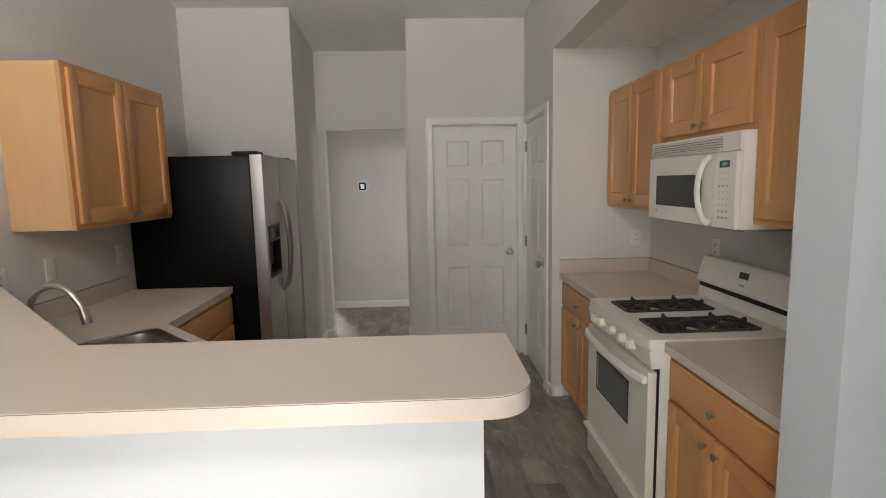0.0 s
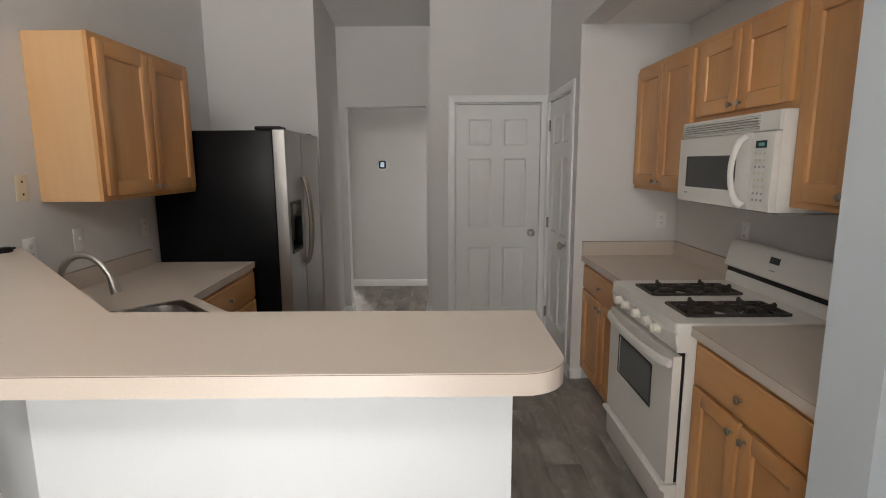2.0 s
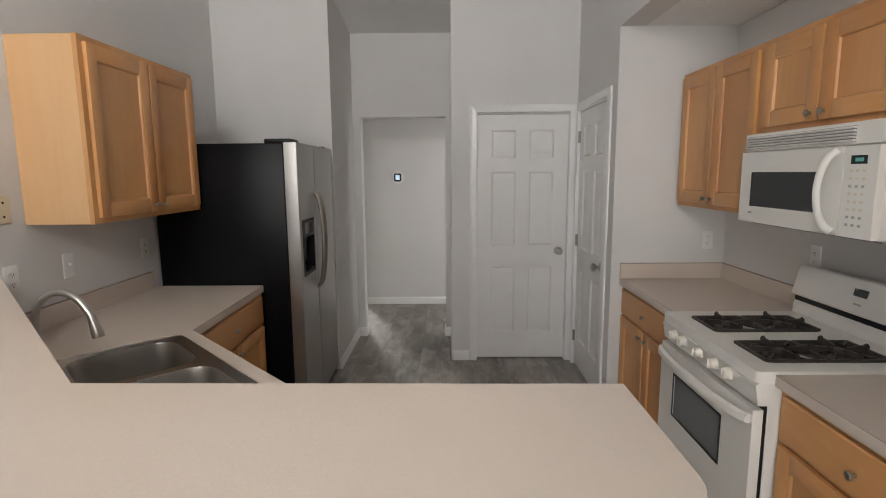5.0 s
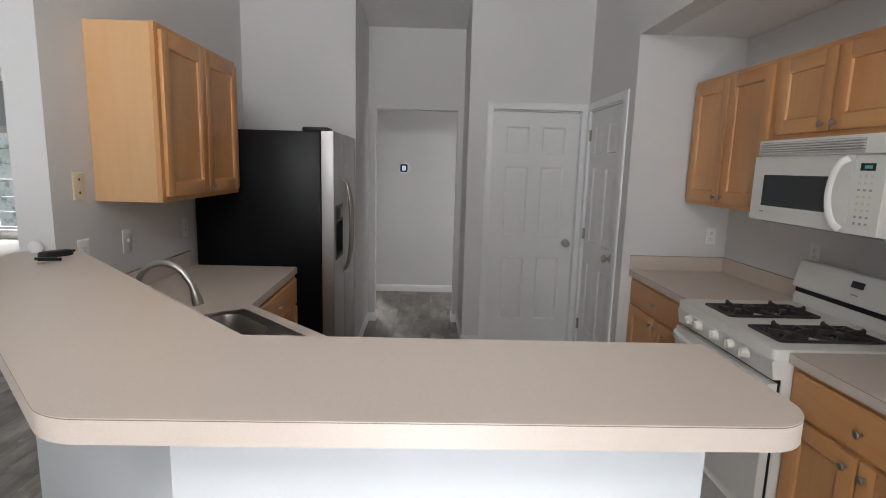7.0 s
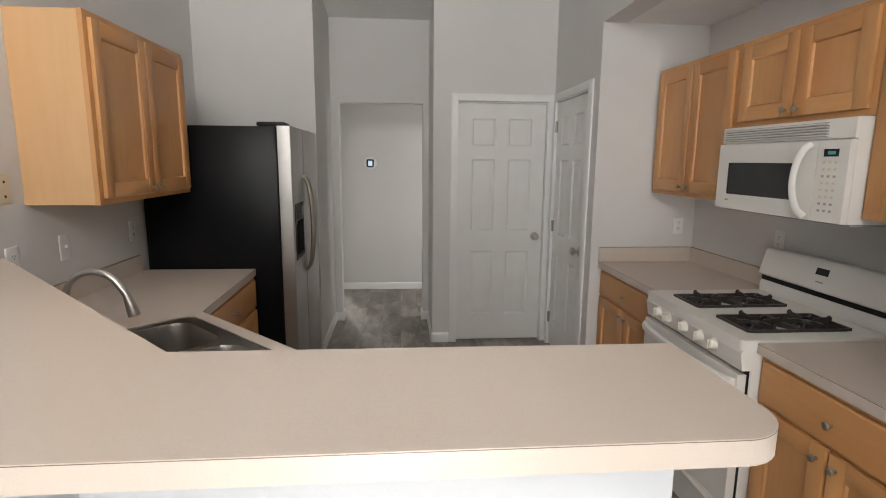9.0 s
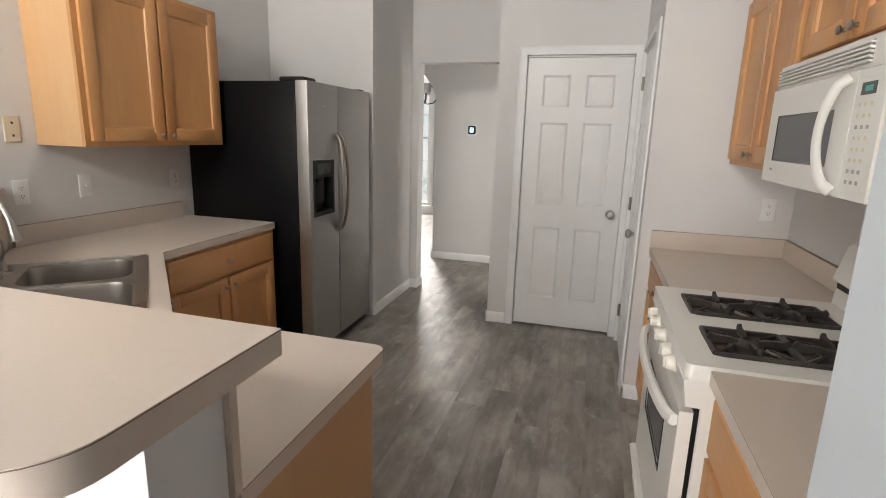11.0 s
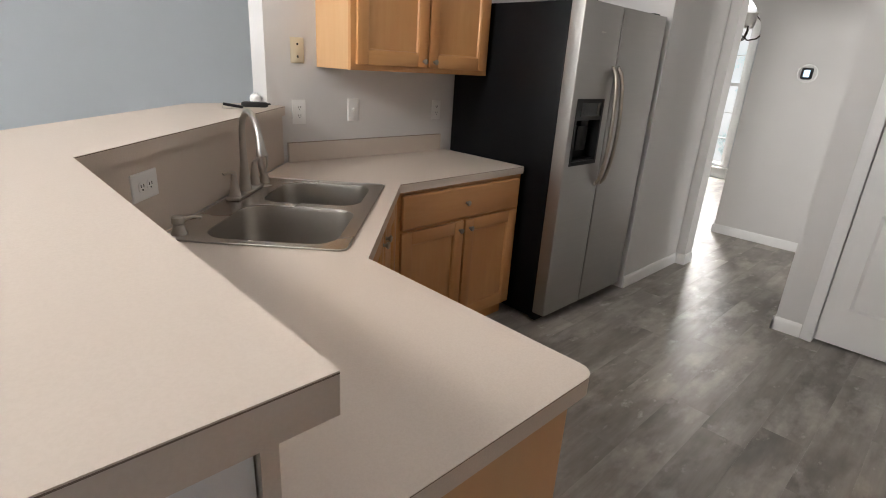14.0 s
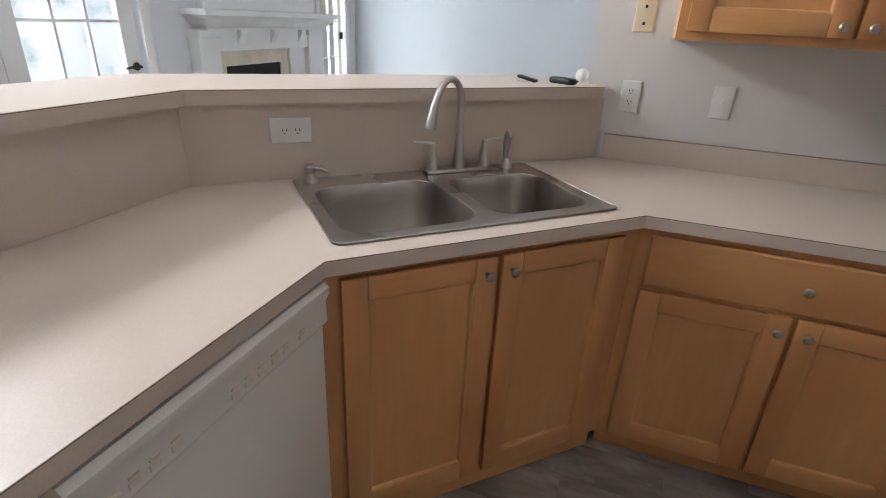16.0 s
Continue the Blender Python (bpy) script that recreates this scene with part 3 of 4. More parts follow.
# end panel of the peninsula
_end = thing("end_panel", pose(0.168, 1.60, 0), "plain maple veneer end panel of the peninsula", "cabinet panel")
part("panel", boxed(0.055, 0.075, 0, 0.575, 0.001, 0.874, r=0.0015, seg=1), WOOD_SIDE, _end)
part("stile", boxed(0, 0.055, 0.555, 0.574, 0.09, 0.874, r=0.001, seg=1), WOOD, _end)

# ---- worktops ----
def worktop(name, outline, z1, thick, label, holes=()):
    top = thing(name, pose(0, 0, 0), label, "counter")
    part("edge_band", prismed(outline, z1 - thick, z1 - 0.0032, holes), LAM, top)
    part("core_line", prismed(outline, z1 - 0.0032, z1 - 0.0016, holes), SEAM, top, "thin dark laminate seam")
    part("top_sheet", prismed(outline, z1 - 0.0016, z1, holes), LAM, top)
    return top


BAR = rounded([(0.340, 1.243), (0.340, 1.620), (-0.685, 1.627), (-1.70, 2.645), (-1.744, 2.645), (-1.744, 2.577), (-1.872, 2.577), (-1.872, 2.271), (-0.844, 1.243)], (0.085, 0.0, 0, 0, 0, 0, 0, 0.03, 0.13))
worktop("bar_counter", BAR, 1.19, 0.042, "raised beige laminate bar counter with rounded corners")

SINK_C, SINK_L, SINK_W = Vector((-0.987, 2.297)), 0.84, 0.535
_u, _v = Vector((-0.70711, 0.70711)), Vector((0.70711, 0.70711))


def sink_xy(u, v):
    p = SINK_C + _u * u + _v * v
    return (p.x, p.y)


_hole = [sink_xy(u, v) for u, v in ((-0.395, -0.245), (0.395, -0.245), (0.395, 0.245), (-0.395, 0.245))]
LOW = rounded([(0.27, 1.598), (0.27, 2.21), (-0.43, 2.21), (-1.082, 2.855), (-1.098, 3.752), (-1.744, 3.752), (-1.744, 2.667), (-0.690, 1.598)], (0, 0.035, 0, 0, 0, 0, 0, 0))
worktop("sink_counter", LOW, 0.914, 0.039, "beige laminate counter turning the corner round the sink", [_hole])
worktop("range_counter", [(1.10, 3.134), (1.749, 3.134), (1.749, 3.964), (1.10, 3.964)], 0.905, 0.039, "short beige laminate counter between range and pantry")
worktop("near_counter", [(1.10, 1.582), (1.749, 1.582), (1.749, 2.364), (1.10, 2.364)], 0.905, 0.039, "beige laminate counter on the near side of the range")

# splashbacks of the same laminate
_bs = thing("bar_splashback", pose(0, 0, 0), "beige laminate splashback between counter and bar", "splashback")
part("panel", prismed([(0.274, 1.579), (0.274, 1.597), (-0.689, 1.597), (-0.702, 1.579)], 0.9145, 1.1475), LAM, _bs)
part("panel", prismed([(-0.689, 1.597), (-1.743, 2.651), (-1.743, 2.603), (-0.702, 1.579)], 0.9145, 1.1475), LAM, _bs)
for _p, _name, _lab in (([(-1.743, 2.672), (-1.724, 2.672), (-1.724, 3.70), (-1.743, 3.70)], "wall_splashback", "low beige laminate splashback along the sink counter"),
                        ([(1.731, 3.136), (1.7485, 3.136), (1.7485, 3.945), (1.731, 3.945)], "wall_splashback", "low beige laminate splashback behind the range counter"),
                        ([(1.10, 3.945), (1.7485, 3.945), (1.7485, 3.9635), (1.10, 3.9635)], "wall_splashback", "low beige laminate splashback on the alcove end wall"),
                        ([(1.731, 1.584), (1.7485, 1.584), (1.7485, 2.362), (1.731, 2.362)], "wall_splashback", "low beige laminate splashback on the near counter")):
    _t = thing(_name, pose(0, 0, 0), _lab, "splashback", "wall splashbacks")
    _z = 0.9145 if _p[0][0] < 0 else 0.9055
    part("panel", prismed(_p, _z, _z + 0.0955), LAM, _t)
    part("cap", prismed(_p, _z + 0.0955, _z + 0.097), SPLASH_EDGE, _t, "dark top edge")

# ---- refrigerator ----
fr = thing("refrigerator", pose(-0.87, 3.79, 0, 0, 0, 90), "side-by-side stainless refrigerator with black sides and ice dispenser", "refrigerator")
part("body", boxed(0.004, 0.881, 0.085, 0.862, 0.03, 1.755, r=0.006), BLACK, fr, "black textured steel case")
part("toe_grille", boxed(0.01, 0.875, 0.06, 0.10, 0.012, 0.06, r=0.004), BLACK_PLASTIC, fr)
for x in (0.04, 0.83):
    part("foot", turnedbm([(0.02, 0.0), (0.022, 0.004), (0.022, 0.03)], (x + 0.02, 0.12, 0), "z", 12), BLACK_PLASTIC, fr)


def fridge_door(x0, x1, dispenser):
    seg = [(x0, 0.078), (x0, 0.007), (x0 + 0.0015, 0.003), (x0 + 0.005, 0.0008), (x0 + 0.012, 0.0)]
    seg += [(x1 - 0.012, 0.0), (x1 - 0.005, 0.0008), (x1 - 0.0015, 0.003), (x1, 0.007), (x1, 0.078)]
    bm = bmesh.new()
    if dispenser:
        a, b, c, d = dispenser
        for z0, z1 in ((0.065, c), (d, 1.758)):
            loft(bm, [[(x, y, z) for x, y in seg] for z in (z0, z1)])
        left = [p for p in seg if p[0] < a] + [(a, 0.0), (a, 0.078)]
        right = [(b, 0.078), (b, 0.0)] + [p for p in seg if p[0] > b]
        for s in (left, right):
            loft(bm, [[(x, y, z) for x, y in s] for z in (c, d)])
    else:
        loft(bm, [[(x, y, z) for x, y in seg] for z in (0.065, 1.758)])
    return part("door", bm, STEEL, fr, "brushed stainless steel door")


_fd = fridge_door(0.0, 0.374, (0.045, 0.308, 0.945, 1.295))
fridge_door(0.382, 0.885, None)
# ice and water dispenser set into the narrow door
_ds = part("dispenser", boxed(0.045, 0.308, 0.066, 0.076, 0.945, 1.295), BLACK_PLASTIC, fr, "black plastic ice and water dispenser")
_bm = bmesh.new()
for b in ((0.045, 0.061, -0.004, 0.066, 0.945, 1.295), (0.292, 0.308, -0.004, 0.066, 0.945, 1.295), (0.061, 0.292, -0.004, 0.066, 0.945, 0.966), (0.061, 0.292, -0.004, 0.066, 1.185, 1.295)):
    box(_bm, *b)
part("surround", _bm, BLACK_PLASTIC, _ds)
part("control_strip", boxed(0.085, 0.28, -0.0065, -0.004, 1.205, 1.275, r=0.001, seg=1), DARK_GLASS, _ds)
part("paddle", boxed(0.13, 0.235, 0.028, 0.040, 1.02, 1.15, r=0.006), BLACK_PLASTIC, _ds)
part("spout", boxed(0.145, 0.22, 0.02, 0.06, 1.15, 1.186, r=0.006), BLACK_PLASTIC, _ds)
part("drip_tray", boxed(0.07, 0.295, 0.0, 0.062, 0.966, 0.974, r=0.002, seg=1), BLACK_PLASTIC, _ds)


def fridge_handle(x, lean):
    pts, rad = [], []
    for k in range(19):
        s = k / 18
        bow = math.sin(math.pi * s) ** 0.42
        pts.append((x + lean * (0.012 * math.sin(math.pi * s)), 0.002 - 0.056 * bow, 0.815 + 0.645 * s))
        rad.append(0.0115)
    h = part("handle", tubed(pts, rad, 12), PEWTER, fr, "bowed satin metal handle")
    for z in (0.822, 1.453):
        part("mount", turnedbm([(0.015, 0.001), (0.015, -0.006), (0.011, -0.010)], (x, 0, z), "y", 14), NICKEL, h)


fridge_handle(0.350, -1)
fridge_handle(0.402, 1)
part("hinge_cover", boxed(0.02, 0.17, 0.035, 0.20, 1.7555, 1.782, r=0.010), BLACK_PLASTIC, fr)
part("hinge_cover", boxed(0.80, 0.870, 0.035, 0.15, 1.7555, 1.774, r=0.008), BLACK_PLASTIC, fr)
part("badge", boxed(0.18, 0.22, -0.002, 0.001, 1.62, 1.626), NICKEL, fr)

# ---- gas range ----
rg = thing("gas_range", pose(1.045, 3.128, 0, 0, 0, -90), "white freestanding gas range with black cast-iron grates", "stove")
part("body", boxed(0.002, 0.756, 0.045, 0.655, 0.035, 0.872, r=0.003, seg=1), ENAMEL, rg)
for x in (0.05, 0.70):
    for y in (0.10, 0.58):
        part("foot", turnedbm([(0.018, 0), (0.018, 0.036)], (x, y, 0), "z", 10), BLACK_PLASTIC, rg)
_wells = [(0.100, 0.330), (0.455, 0.680)]
_hl = [rounded([(a, 0.075), (b, 0.075), (b, 0.515), (a, 0.515)], (0.03,) * 4, 4) for a, b in _wells]
_ct = part("cooktop", prismed(rounded([(-0.002, -0.004), (0.760, -0.004), (0.760, 0.60), (-0.002, 0.60)], (0.02, 0.02, 0.004, 0.004), 4), 0.872, 0.914, _hl), ENAMEL, rg)
_m = _ct.modifiers.new("soft_edges", "BEVEL")
_m.width, _m.segments, _m.limit_method, _m.angle_limit = 0.008, 3, "ANGLE", radians(50)
for (a, b), h in zip(_wells, _hl):
    bm = bmesh.new()
    lo = rounded([(a + 0.012, 0.087), (b - 0.012, 0.087), (b - 0.012, 0.503), (a + 0.012, 0.503)], (0.02,) * 4, 4)
    loft(bm, [[(x, y, 0.9085) for x, y in h], [(x, y, 0.895) for x, y in lo]], False, True)
    well = part("burner_well", bm, ENAMEL_DARK, rg, "dark enamel burner well")
    for cy in (0.185, 0.405):
        cx = (a + b) / 2
        part("burner", turnedbm([(0.050, 0.8955), (0.050, 0.902), (0.036, 0.905), (0.036, 0.914), (0.040, 0.915), (0.040, 0.919), (0.034, 0.922), (0.004, 0.923)], (cx, cy, 0), "z", 24), IRON, well, "black burner cap")
        g = bmesh.new()
        w, z0, z1 = 0.104, 0.912, 0.926
        for sx, sy in ((1, 0), (-1, 0), (0, 1), (0, -1)):
            # fingers pointing to the middle, raised at the outside
            px, py = -sy, sx
            q = [(0.026, z1 + 0.004), (0.045, z1 + 0.009), (0.088, z1 + 0.011), (w - 0.004, z1 + 0.018), (w + 0.003, z1 + 0.008), (w, z0), (0.026, z1 - 0.006)]
            loft(g, [[(cx + sx * r + s * px * 0.0055, cy + sy * r + s * py * 0.0055, z) for r, z in q] for s in (-1, 1)])
        for sx, sy in ((1, 1), (-1, 1), (1, -1), (-1, -1)):
            tube(g, [(cx + sx * w * 0.98, cy + sy * w * 0.98, 0.896), (cx + sx * w * 0.98, cy + sy * w * 0.98, 0.918)], 0.006, 8)
            tube(g, [(cx + sx * w * 0.98, cy + sy * w * 0.98, 0.918), (cx + sx * 0.045, cy + sy * 0.045, 0.924)], [0.0055, 0.004], 6)
        for s in (-1, 1):
            box(g, cx - w, cx + w, cy + s * w - 0.0055, cy + s * w + 0.0055, 0.912, 0.924, 0.002, 1)
            box(g, cx + s * w - 0.0055, cx + s * w + 0.0055, cy - w, cy + w, 0.9125, 0.9235, 0.002, 1)
        part("grate", g, IRON, well, "black cast-iron grate")
    for q0, q1 in ((0.235, 0.292), (0.375, 0.318)):
        part("flash_tube", tubed([(cx, q0, 0.904), (cx + 0.030, (q0 + q1) / 2, 0.905), (cx + 0.055, q1, 0.906)], 0.006, 8), NICKEL, well, "bright metal flash tube")
    part("igniter", turnedbm([(0.004, 0.895), (0.004, 0.915), (0.002, 0.918)], ((a + b) / 2 + 0.06, 0.305, 0), "z", 8), WHITE_PLASTIC, well)

bm = bmesh.new()
loft(bm, [[(x, 0.048, 0.872), (x, 0.006, 0.872), (x, -0.004, 0.864), (x, 0.008, 0.792), (x, 0.048, 0.792)] for x in (0.0, 0.758)])
_cp = part("control_panel", bm, ENAMEL, rg)
# gasket strip that also blackens the shadow gap round the oven door
part("gasket", boxed(0.008, 0.750, 0.0312, 0.0448, 0.2255, 0.7915), BLACK_PLASTIC, rg, "black gasket filling the door's shadow gap")
for x in (0.135, 0.222, 0.365, 0.490, 0.590):
    k = part("burner_knob", turnedbm([(0.0255, 0.004), (0.0255, -0.004), (0.022, -0.009), (0.0205, -0.020), (0.0195, -0.026), (0.015, -0.030), (0.004, -0.031)], (x, 0.0, 0.842), "y", 20), CREAM, rg, "round cream plastic knob")
    part("grip", boxed(x - 0.0045, x + 0.0045, -0.034, -0.027, 0.824, 0.860, r=0.003, seg=2), CREAM, k)
# oven door with window and a bowed handle
bm = bmesh.new()
_wx0, _wx1, _wz0, _wz1 = 0.150, 0.556, 0.470, 0.660
for b in ((0.004, _wx0, 0.222, 0.775), (_wx1, 0.754, 0.222, 0.775), (_wx0, _wx1, 0.222, _wz0), (_wx0, _wx1, _wz1, 0.775)):
    box(bm, b[0], b[1], -0.004, 0.031, b[2], b[3])
bmesh.ops.remove_doubles(bm, verts=bm.verts, dist=1e-5)
_od = part("oven_door", bm, ENAMEL, rg)
bm = bmesh.new()
panel_loft(bm, _wx0, _wx1, _wz0, _wz1, ((0, 0.03), (0, 0.001), (0.006, -0.002), (0.008, -0.002)))
part("window", bm, OVEN_GLASS, _od, "tinted oven glass lightened for its reflection")
bm = bmesh.new()
for b in ((_wx0 - 0.006, _wx0 + 0.004, _wz0 - 0.006, _wz1 + 0.006), (_wx1 - 0.004, _wx1 + 0.006, _wz0 - 0.006, _wz1 + 0.006)):
    box(bm, b[0], b[1], -0.0065, -0.0042, b[2], b[3])
for b in ((_wz0 - 0.006, _wz0 + 0.004), (_wz1 - 0.004, _wz1 + 0.006)):
    box(bm, _wx0 + 0.004, _wx1 - 0.004, -0.0065, -0.0042, b[0], b[1])
part("window_rim", bm, BLACK_PLASTIC, _od)
bm = bmesh.new()
_hp = [(0.014 + 0.73 * k / 20, -0.012 - 0.040 * math.sin(math.pi * k / 20) ** 0.5, 0.738) for k in range(21)]
loft(bm, [[(x, y - 0.012, z - 0.010), (x, y - 0.014, z), (x, y - 0.010, z + 0.014), (x, y + 0.002, z + 0.022), (x, y + 0.012, z + 0.016), (x, y + 0.010, z - 0.008), (x, y, z - 0.014)] for x, y, z in _hp])
part("handle", bm, ENAMEL, _od, "bowed white enamel handle")
# storage drawer with an overhanging lip
bm = bmesh.new()
loft(bm, [[(x, 0.043, 0.042), (x, 0.002, 0.042), (x, -0.002, 0.050), (x, -0.002, 0.178), (x, -0.026, 0.196), (x, -0.028, 0.208), (x, -0.018, 0.215), (x, 0.043, 0.215)] for x in (0.002, 0.756)])
part("storage_drawer", bm, ENAMEL, rg)
# backguard
bm = bmesh.new()
loft(bm, [[(x, 0.665, 0.914), (x, 0.602, 0.914), (x, 0.604, 0.955), (x, 0.612, 0.974), (x, 0.665, 0.974)] for x in (0.0, 0.758)])
_bg = part("backguard", bm, ENAMEL, rg)
# solid black block in place of the dark shade inside the slot
part("vent_slot", boxed(0.006, 0.752, 0.606, 0.66, 0.974, 1.000), BLACK_PLASTIC, _bg, "black block for the shaded oven vent slot")
bm = bmesh.new()
loft(bm, [[(x, 0.663, 1.000), (x, 0.594, 1.000), (x, 0.588, 1.006), (x, 0.618, 1.125), (x, 0.630, 1.138), (x, 0.663, 1.138)] for x in (0.0, 0.758)])
_gh = part("guard_head", bm, ENAMEL, _bg)
_m = _gh.modifiers.new("soft_edges", "BEVEL")
_m.width, _m.segments, _m.limit_method, _m.angle_limit = 0.007, 2, "ANGLE", radians(40)
for x0, x1, z0, mat in ((0.35, 0.42, 1.074, SCREEN_OFF), (0.365, 0.405, 1.040, MID_GREY)):
    h = 0.030 if mat is SCREEN_OFF else 0.006
    bm = bmesh.new()
    loft(bm, [[(x, 0.588 + 0.252 * (z - 1.006) - d, z) for x, z in ((x0, z0), (x1, z0), (x1, z0 + h), (x0, z0 + h))] for d in (-0.003, 0.0012)])
    part("clock_display" if mat is SCREEN_OFF else "maker_mark", bm, mat, _bg)

# ---- over-the-range microwave ----
mw = thing("microwave", pose(1.352, 3.108, 1.345, 0, 0, -90), "white over-the-range microwave with a dark window", "microwave")
part("body", boxed(0.003, 0.757, 0.022, 0.397, 0.004, 0.388, r=0.004), ENAMEL, mw)
part("underside", boxed(0.02, 0.74, 0.05, 0.34, -0.006, 0.0045), MID_GREY, mw, "grey metal underside")
_vt = part("vent_grille", boxed(0.0, 0.76, 0.008, 0.022, 0.312, 0.386, r=0.002, seg=1), ENAMEL, mw)
# flat grey strip gives the shade seen between the louvres
part("vent_slot", boxed(0.02, 0.64, 0.0068, 0.009, 0.322, 0.374), MID_GREY, _vt, "flat grey strip for the vent's shade")
for k in range(5):
    z = 0.3245 + 0.0105 * k
    bm = bmesh.new()
    loft(bm, [[(x, 0.0075, z - 0.002), (x, -0.003, z), (x, -0.003, z + 0.0045), (x, 0.0075, z + 0.0035)] for x in (0.018, 0.642)])
    part("louvre", bm, ENAMEL, _vt)
bm = bmesh.new()
for b in ((0.0, 0.078, 0.006, 0.308), (0.514, 0.612, 0.006, 0.308), (0.078, 0.514, 0.006, 0.076), (0.078, 0.514, 0.223, 0.308)):
    box(bm, b[0], b[1], -0.003, 0.022, b[2], b[3])
bmesh.ops.remove_doubles(bm, verts=bm.verts, dist=1e-5)
_md = part("door", bm, ENAMEL, mw)
bm = bmesh.new()
panel_loft(bm, 0.078, 0.514, 0.076, 0.223, ((0, 0.015), (0, -0.0025), (0.004, -0.0005), (0.006, -0.0004)))
part("window", bm, DARK_GLASS, _md, "black microwave window")
part("maker_mark", boxed(0.075, 0.10, -0.0045, -0.0028, 0.045, 0.052), MID_GREY, _md)
_pts = [(0.585 - 0.030 * math.sin(math.pi * k / 16) ** 0.6, -0.006 - 0.040 * math.sin(math.pi * k / 16) ** 0.45, 0.018 + 0.278 * k / 16) for k in range(17)]
part("handle", tubed(_pts, [0.0155 - 0.003 * math.sin(math.pi * k / 16) for k in range(17)], 12, 0.7), ENAMEL, _md, "bowed white vertical handle")
_mc = part("control_panel", boxed(0.615, 0.757, -0.003, 0.022, 0.006, 0.308, r=0.002, seg=1), ENAMEL, mw)
part("display", boxed(0.645, 0.712, -0.0046, -0.0028, 0.248, 0.276), SCREEN_OFF, _mc, "small dark display")
part("digits", boxed(0.664, 0.699, -0.0052, -0.0044, 0.256, 0.268), DIGITS, _mc)
for r in range(8):
    for c in range(3):
        z = 0.222 - 0.0255 * r
        part("button", boxed(0.643 + 0.027 * c, 0.656 + 0.027 * c, -0.0042, -0.0028, z, z + 0.009, r=0.0008, seg=1), IVORY if r not in (2, 6, 7) else MID_GREY, _mc)

# ---- dishwasher ----
dw = thing("dishwasher", pose(0.163, 2.185, 0, 0, 0, 180), "white built-in dishwasher under the peninsula counter", "dishwasher")
part("tub", boxed(0.004, 0.596, 0.02, 0.57, 0.09, 0.868), BLACK_PLASTIC, dw, "dark tub case")
part("door", boxed(0.004, 0.596, -0.010, 0.02, 0.13, 0.752, r=0.004), ENAMEL, dw)
bm = bmesh.new()
loft(bm, [[(x, 0.02, 0.755), (x, -0.016, 0.755), (x, -0.022, 0.765), (x, -0.020, 0.815), (x, -0.030, 0.835), (x, -0.030, 0.852), (x, -0.018, 0.862), (x, 0.02, 0.862)] for x in (0.004, 0.596)])
_dc = part("control_panel", bm, ENAMEL, dw)
for x0 in (0.05, 0.085, 0.12, 0.16, 0.29, 0.325, 0.36, 0.40, 0.435, 0.49):
    part("button", boxed(x0, x0 + 0.022, -0.0235, -0.0205, 0.775, 0.787, r=0.001, seg=1), CREAM, _dc)
    part("print", boxed(x0 + 0.002, x0 + 0.02, -0.0226, -0.0208, 0.792, 0.796), IVORY, _dc)
part("kick_plate", boxed(0.004, 0.596, 0.045, 0.06, 0.005, 0.128), ENAMEL, dw)

# ---- sink and its fittings (frame: x along the sink, -y towards the room) ----
SM = pose(SINK_C.x, SINK_C.y, 0.914, 0, 0, 135)
sk = thing("sink", SM, "double-bowl stainless steel drop-in sink", "sink")
_outer = rounded([(-0.42, -0.265), (0.42, -0.265), (0.42, 0.265), (-0.42, 0.265)], (0.025,) * 4, 5)
_bowls = [(-0.384, -0.004, -0.222, 0.165, 0.19), (0.040, 0.376, -0.215, 0.145, 0.17)]
_loops = [rounded([(a, c), (b, c), (b, d), (a, d)], (0.078,) * 4, 8) for a, b, c, d, _ in _bowls]
bm = bmesh.new()
prism(bm, _outer, 0.0008, 0.0045, _loops)
_rim = part("rim", bm, STEEL_RIM, sk)
part("lip", tubed([(x, y, 0.0042) for x, y in _outer + _outer[:1]], 0.0026, 8), STEEL_SINK, sk, "raised rolled steel edge")
_m = _rim.modifiers.new("soft_edges", "BEVEL")
_m.width, _m.segments, _m.limit_method, _m.angle_limit = 0.0016, 2, "ANGLE", radians(50)
for (a, b, c, d, deep), lp in zip(_bowls, _loops):
    bm = bmesh.new()
    mid = Vector(((a + b) / 2, (c + d) / 2))

    def shrunk(s, z):
        return [(mid.x + (x - mid.x) * s, mid.y + (y - mid.y) * s, z) for x, y in lp]

    loft(bm, [shrunk(1.0, 0.0012), shrunk(0.988, -0.006), shrunk(0.975, -deep * 0.5), shrunk(0.965, -deep * 0.75), shrunk(0.945, -deep * 0.88), shrunk(0.91, -deep * 0.955), shrunk(0.86, -deep * 0.99), shrunk(0.80, -deep), shrunk(0.30, -deep - 0.003), shrunk(0.14, -deep - 0.0045)], False, True)
    bowl = part("bowl", bm, STEEL_SINK, sk)
    bmr = bmesh.new()
    turned(bmr, [(0.056, -deep - 0.0015), (0.055, 0.001 - deep), (0.046, -deep - 0.0005), (0.044, -deep - 0.003), (0.004, -deep - 0.003)], (mid.x, mid.y, 0), "z", 20)
    part("drain", bmr, NICKEL, bowl, "round steel basket drain")

# taps stand on the rear ledge of the sink, local +y is the back
fa = thing("faucet", SM @ pose(0.135, 0.226, 0.0045), "brushed nickel gooseneck kitchen faucet with two lever handles", "faucet")
part("deck_plate", boxed(-0.125, 0.125, -0.026, 0.026, 0.0, 0.012, r=0.005), NICKEL, fa)
_dx, _dy = -0.788, -0.615
_neck = [(0, 0, 0.012), (0, 0, 0.05), (0, 0, 0.11), (0, 0, 0.17), (0, 0, 0.215)]
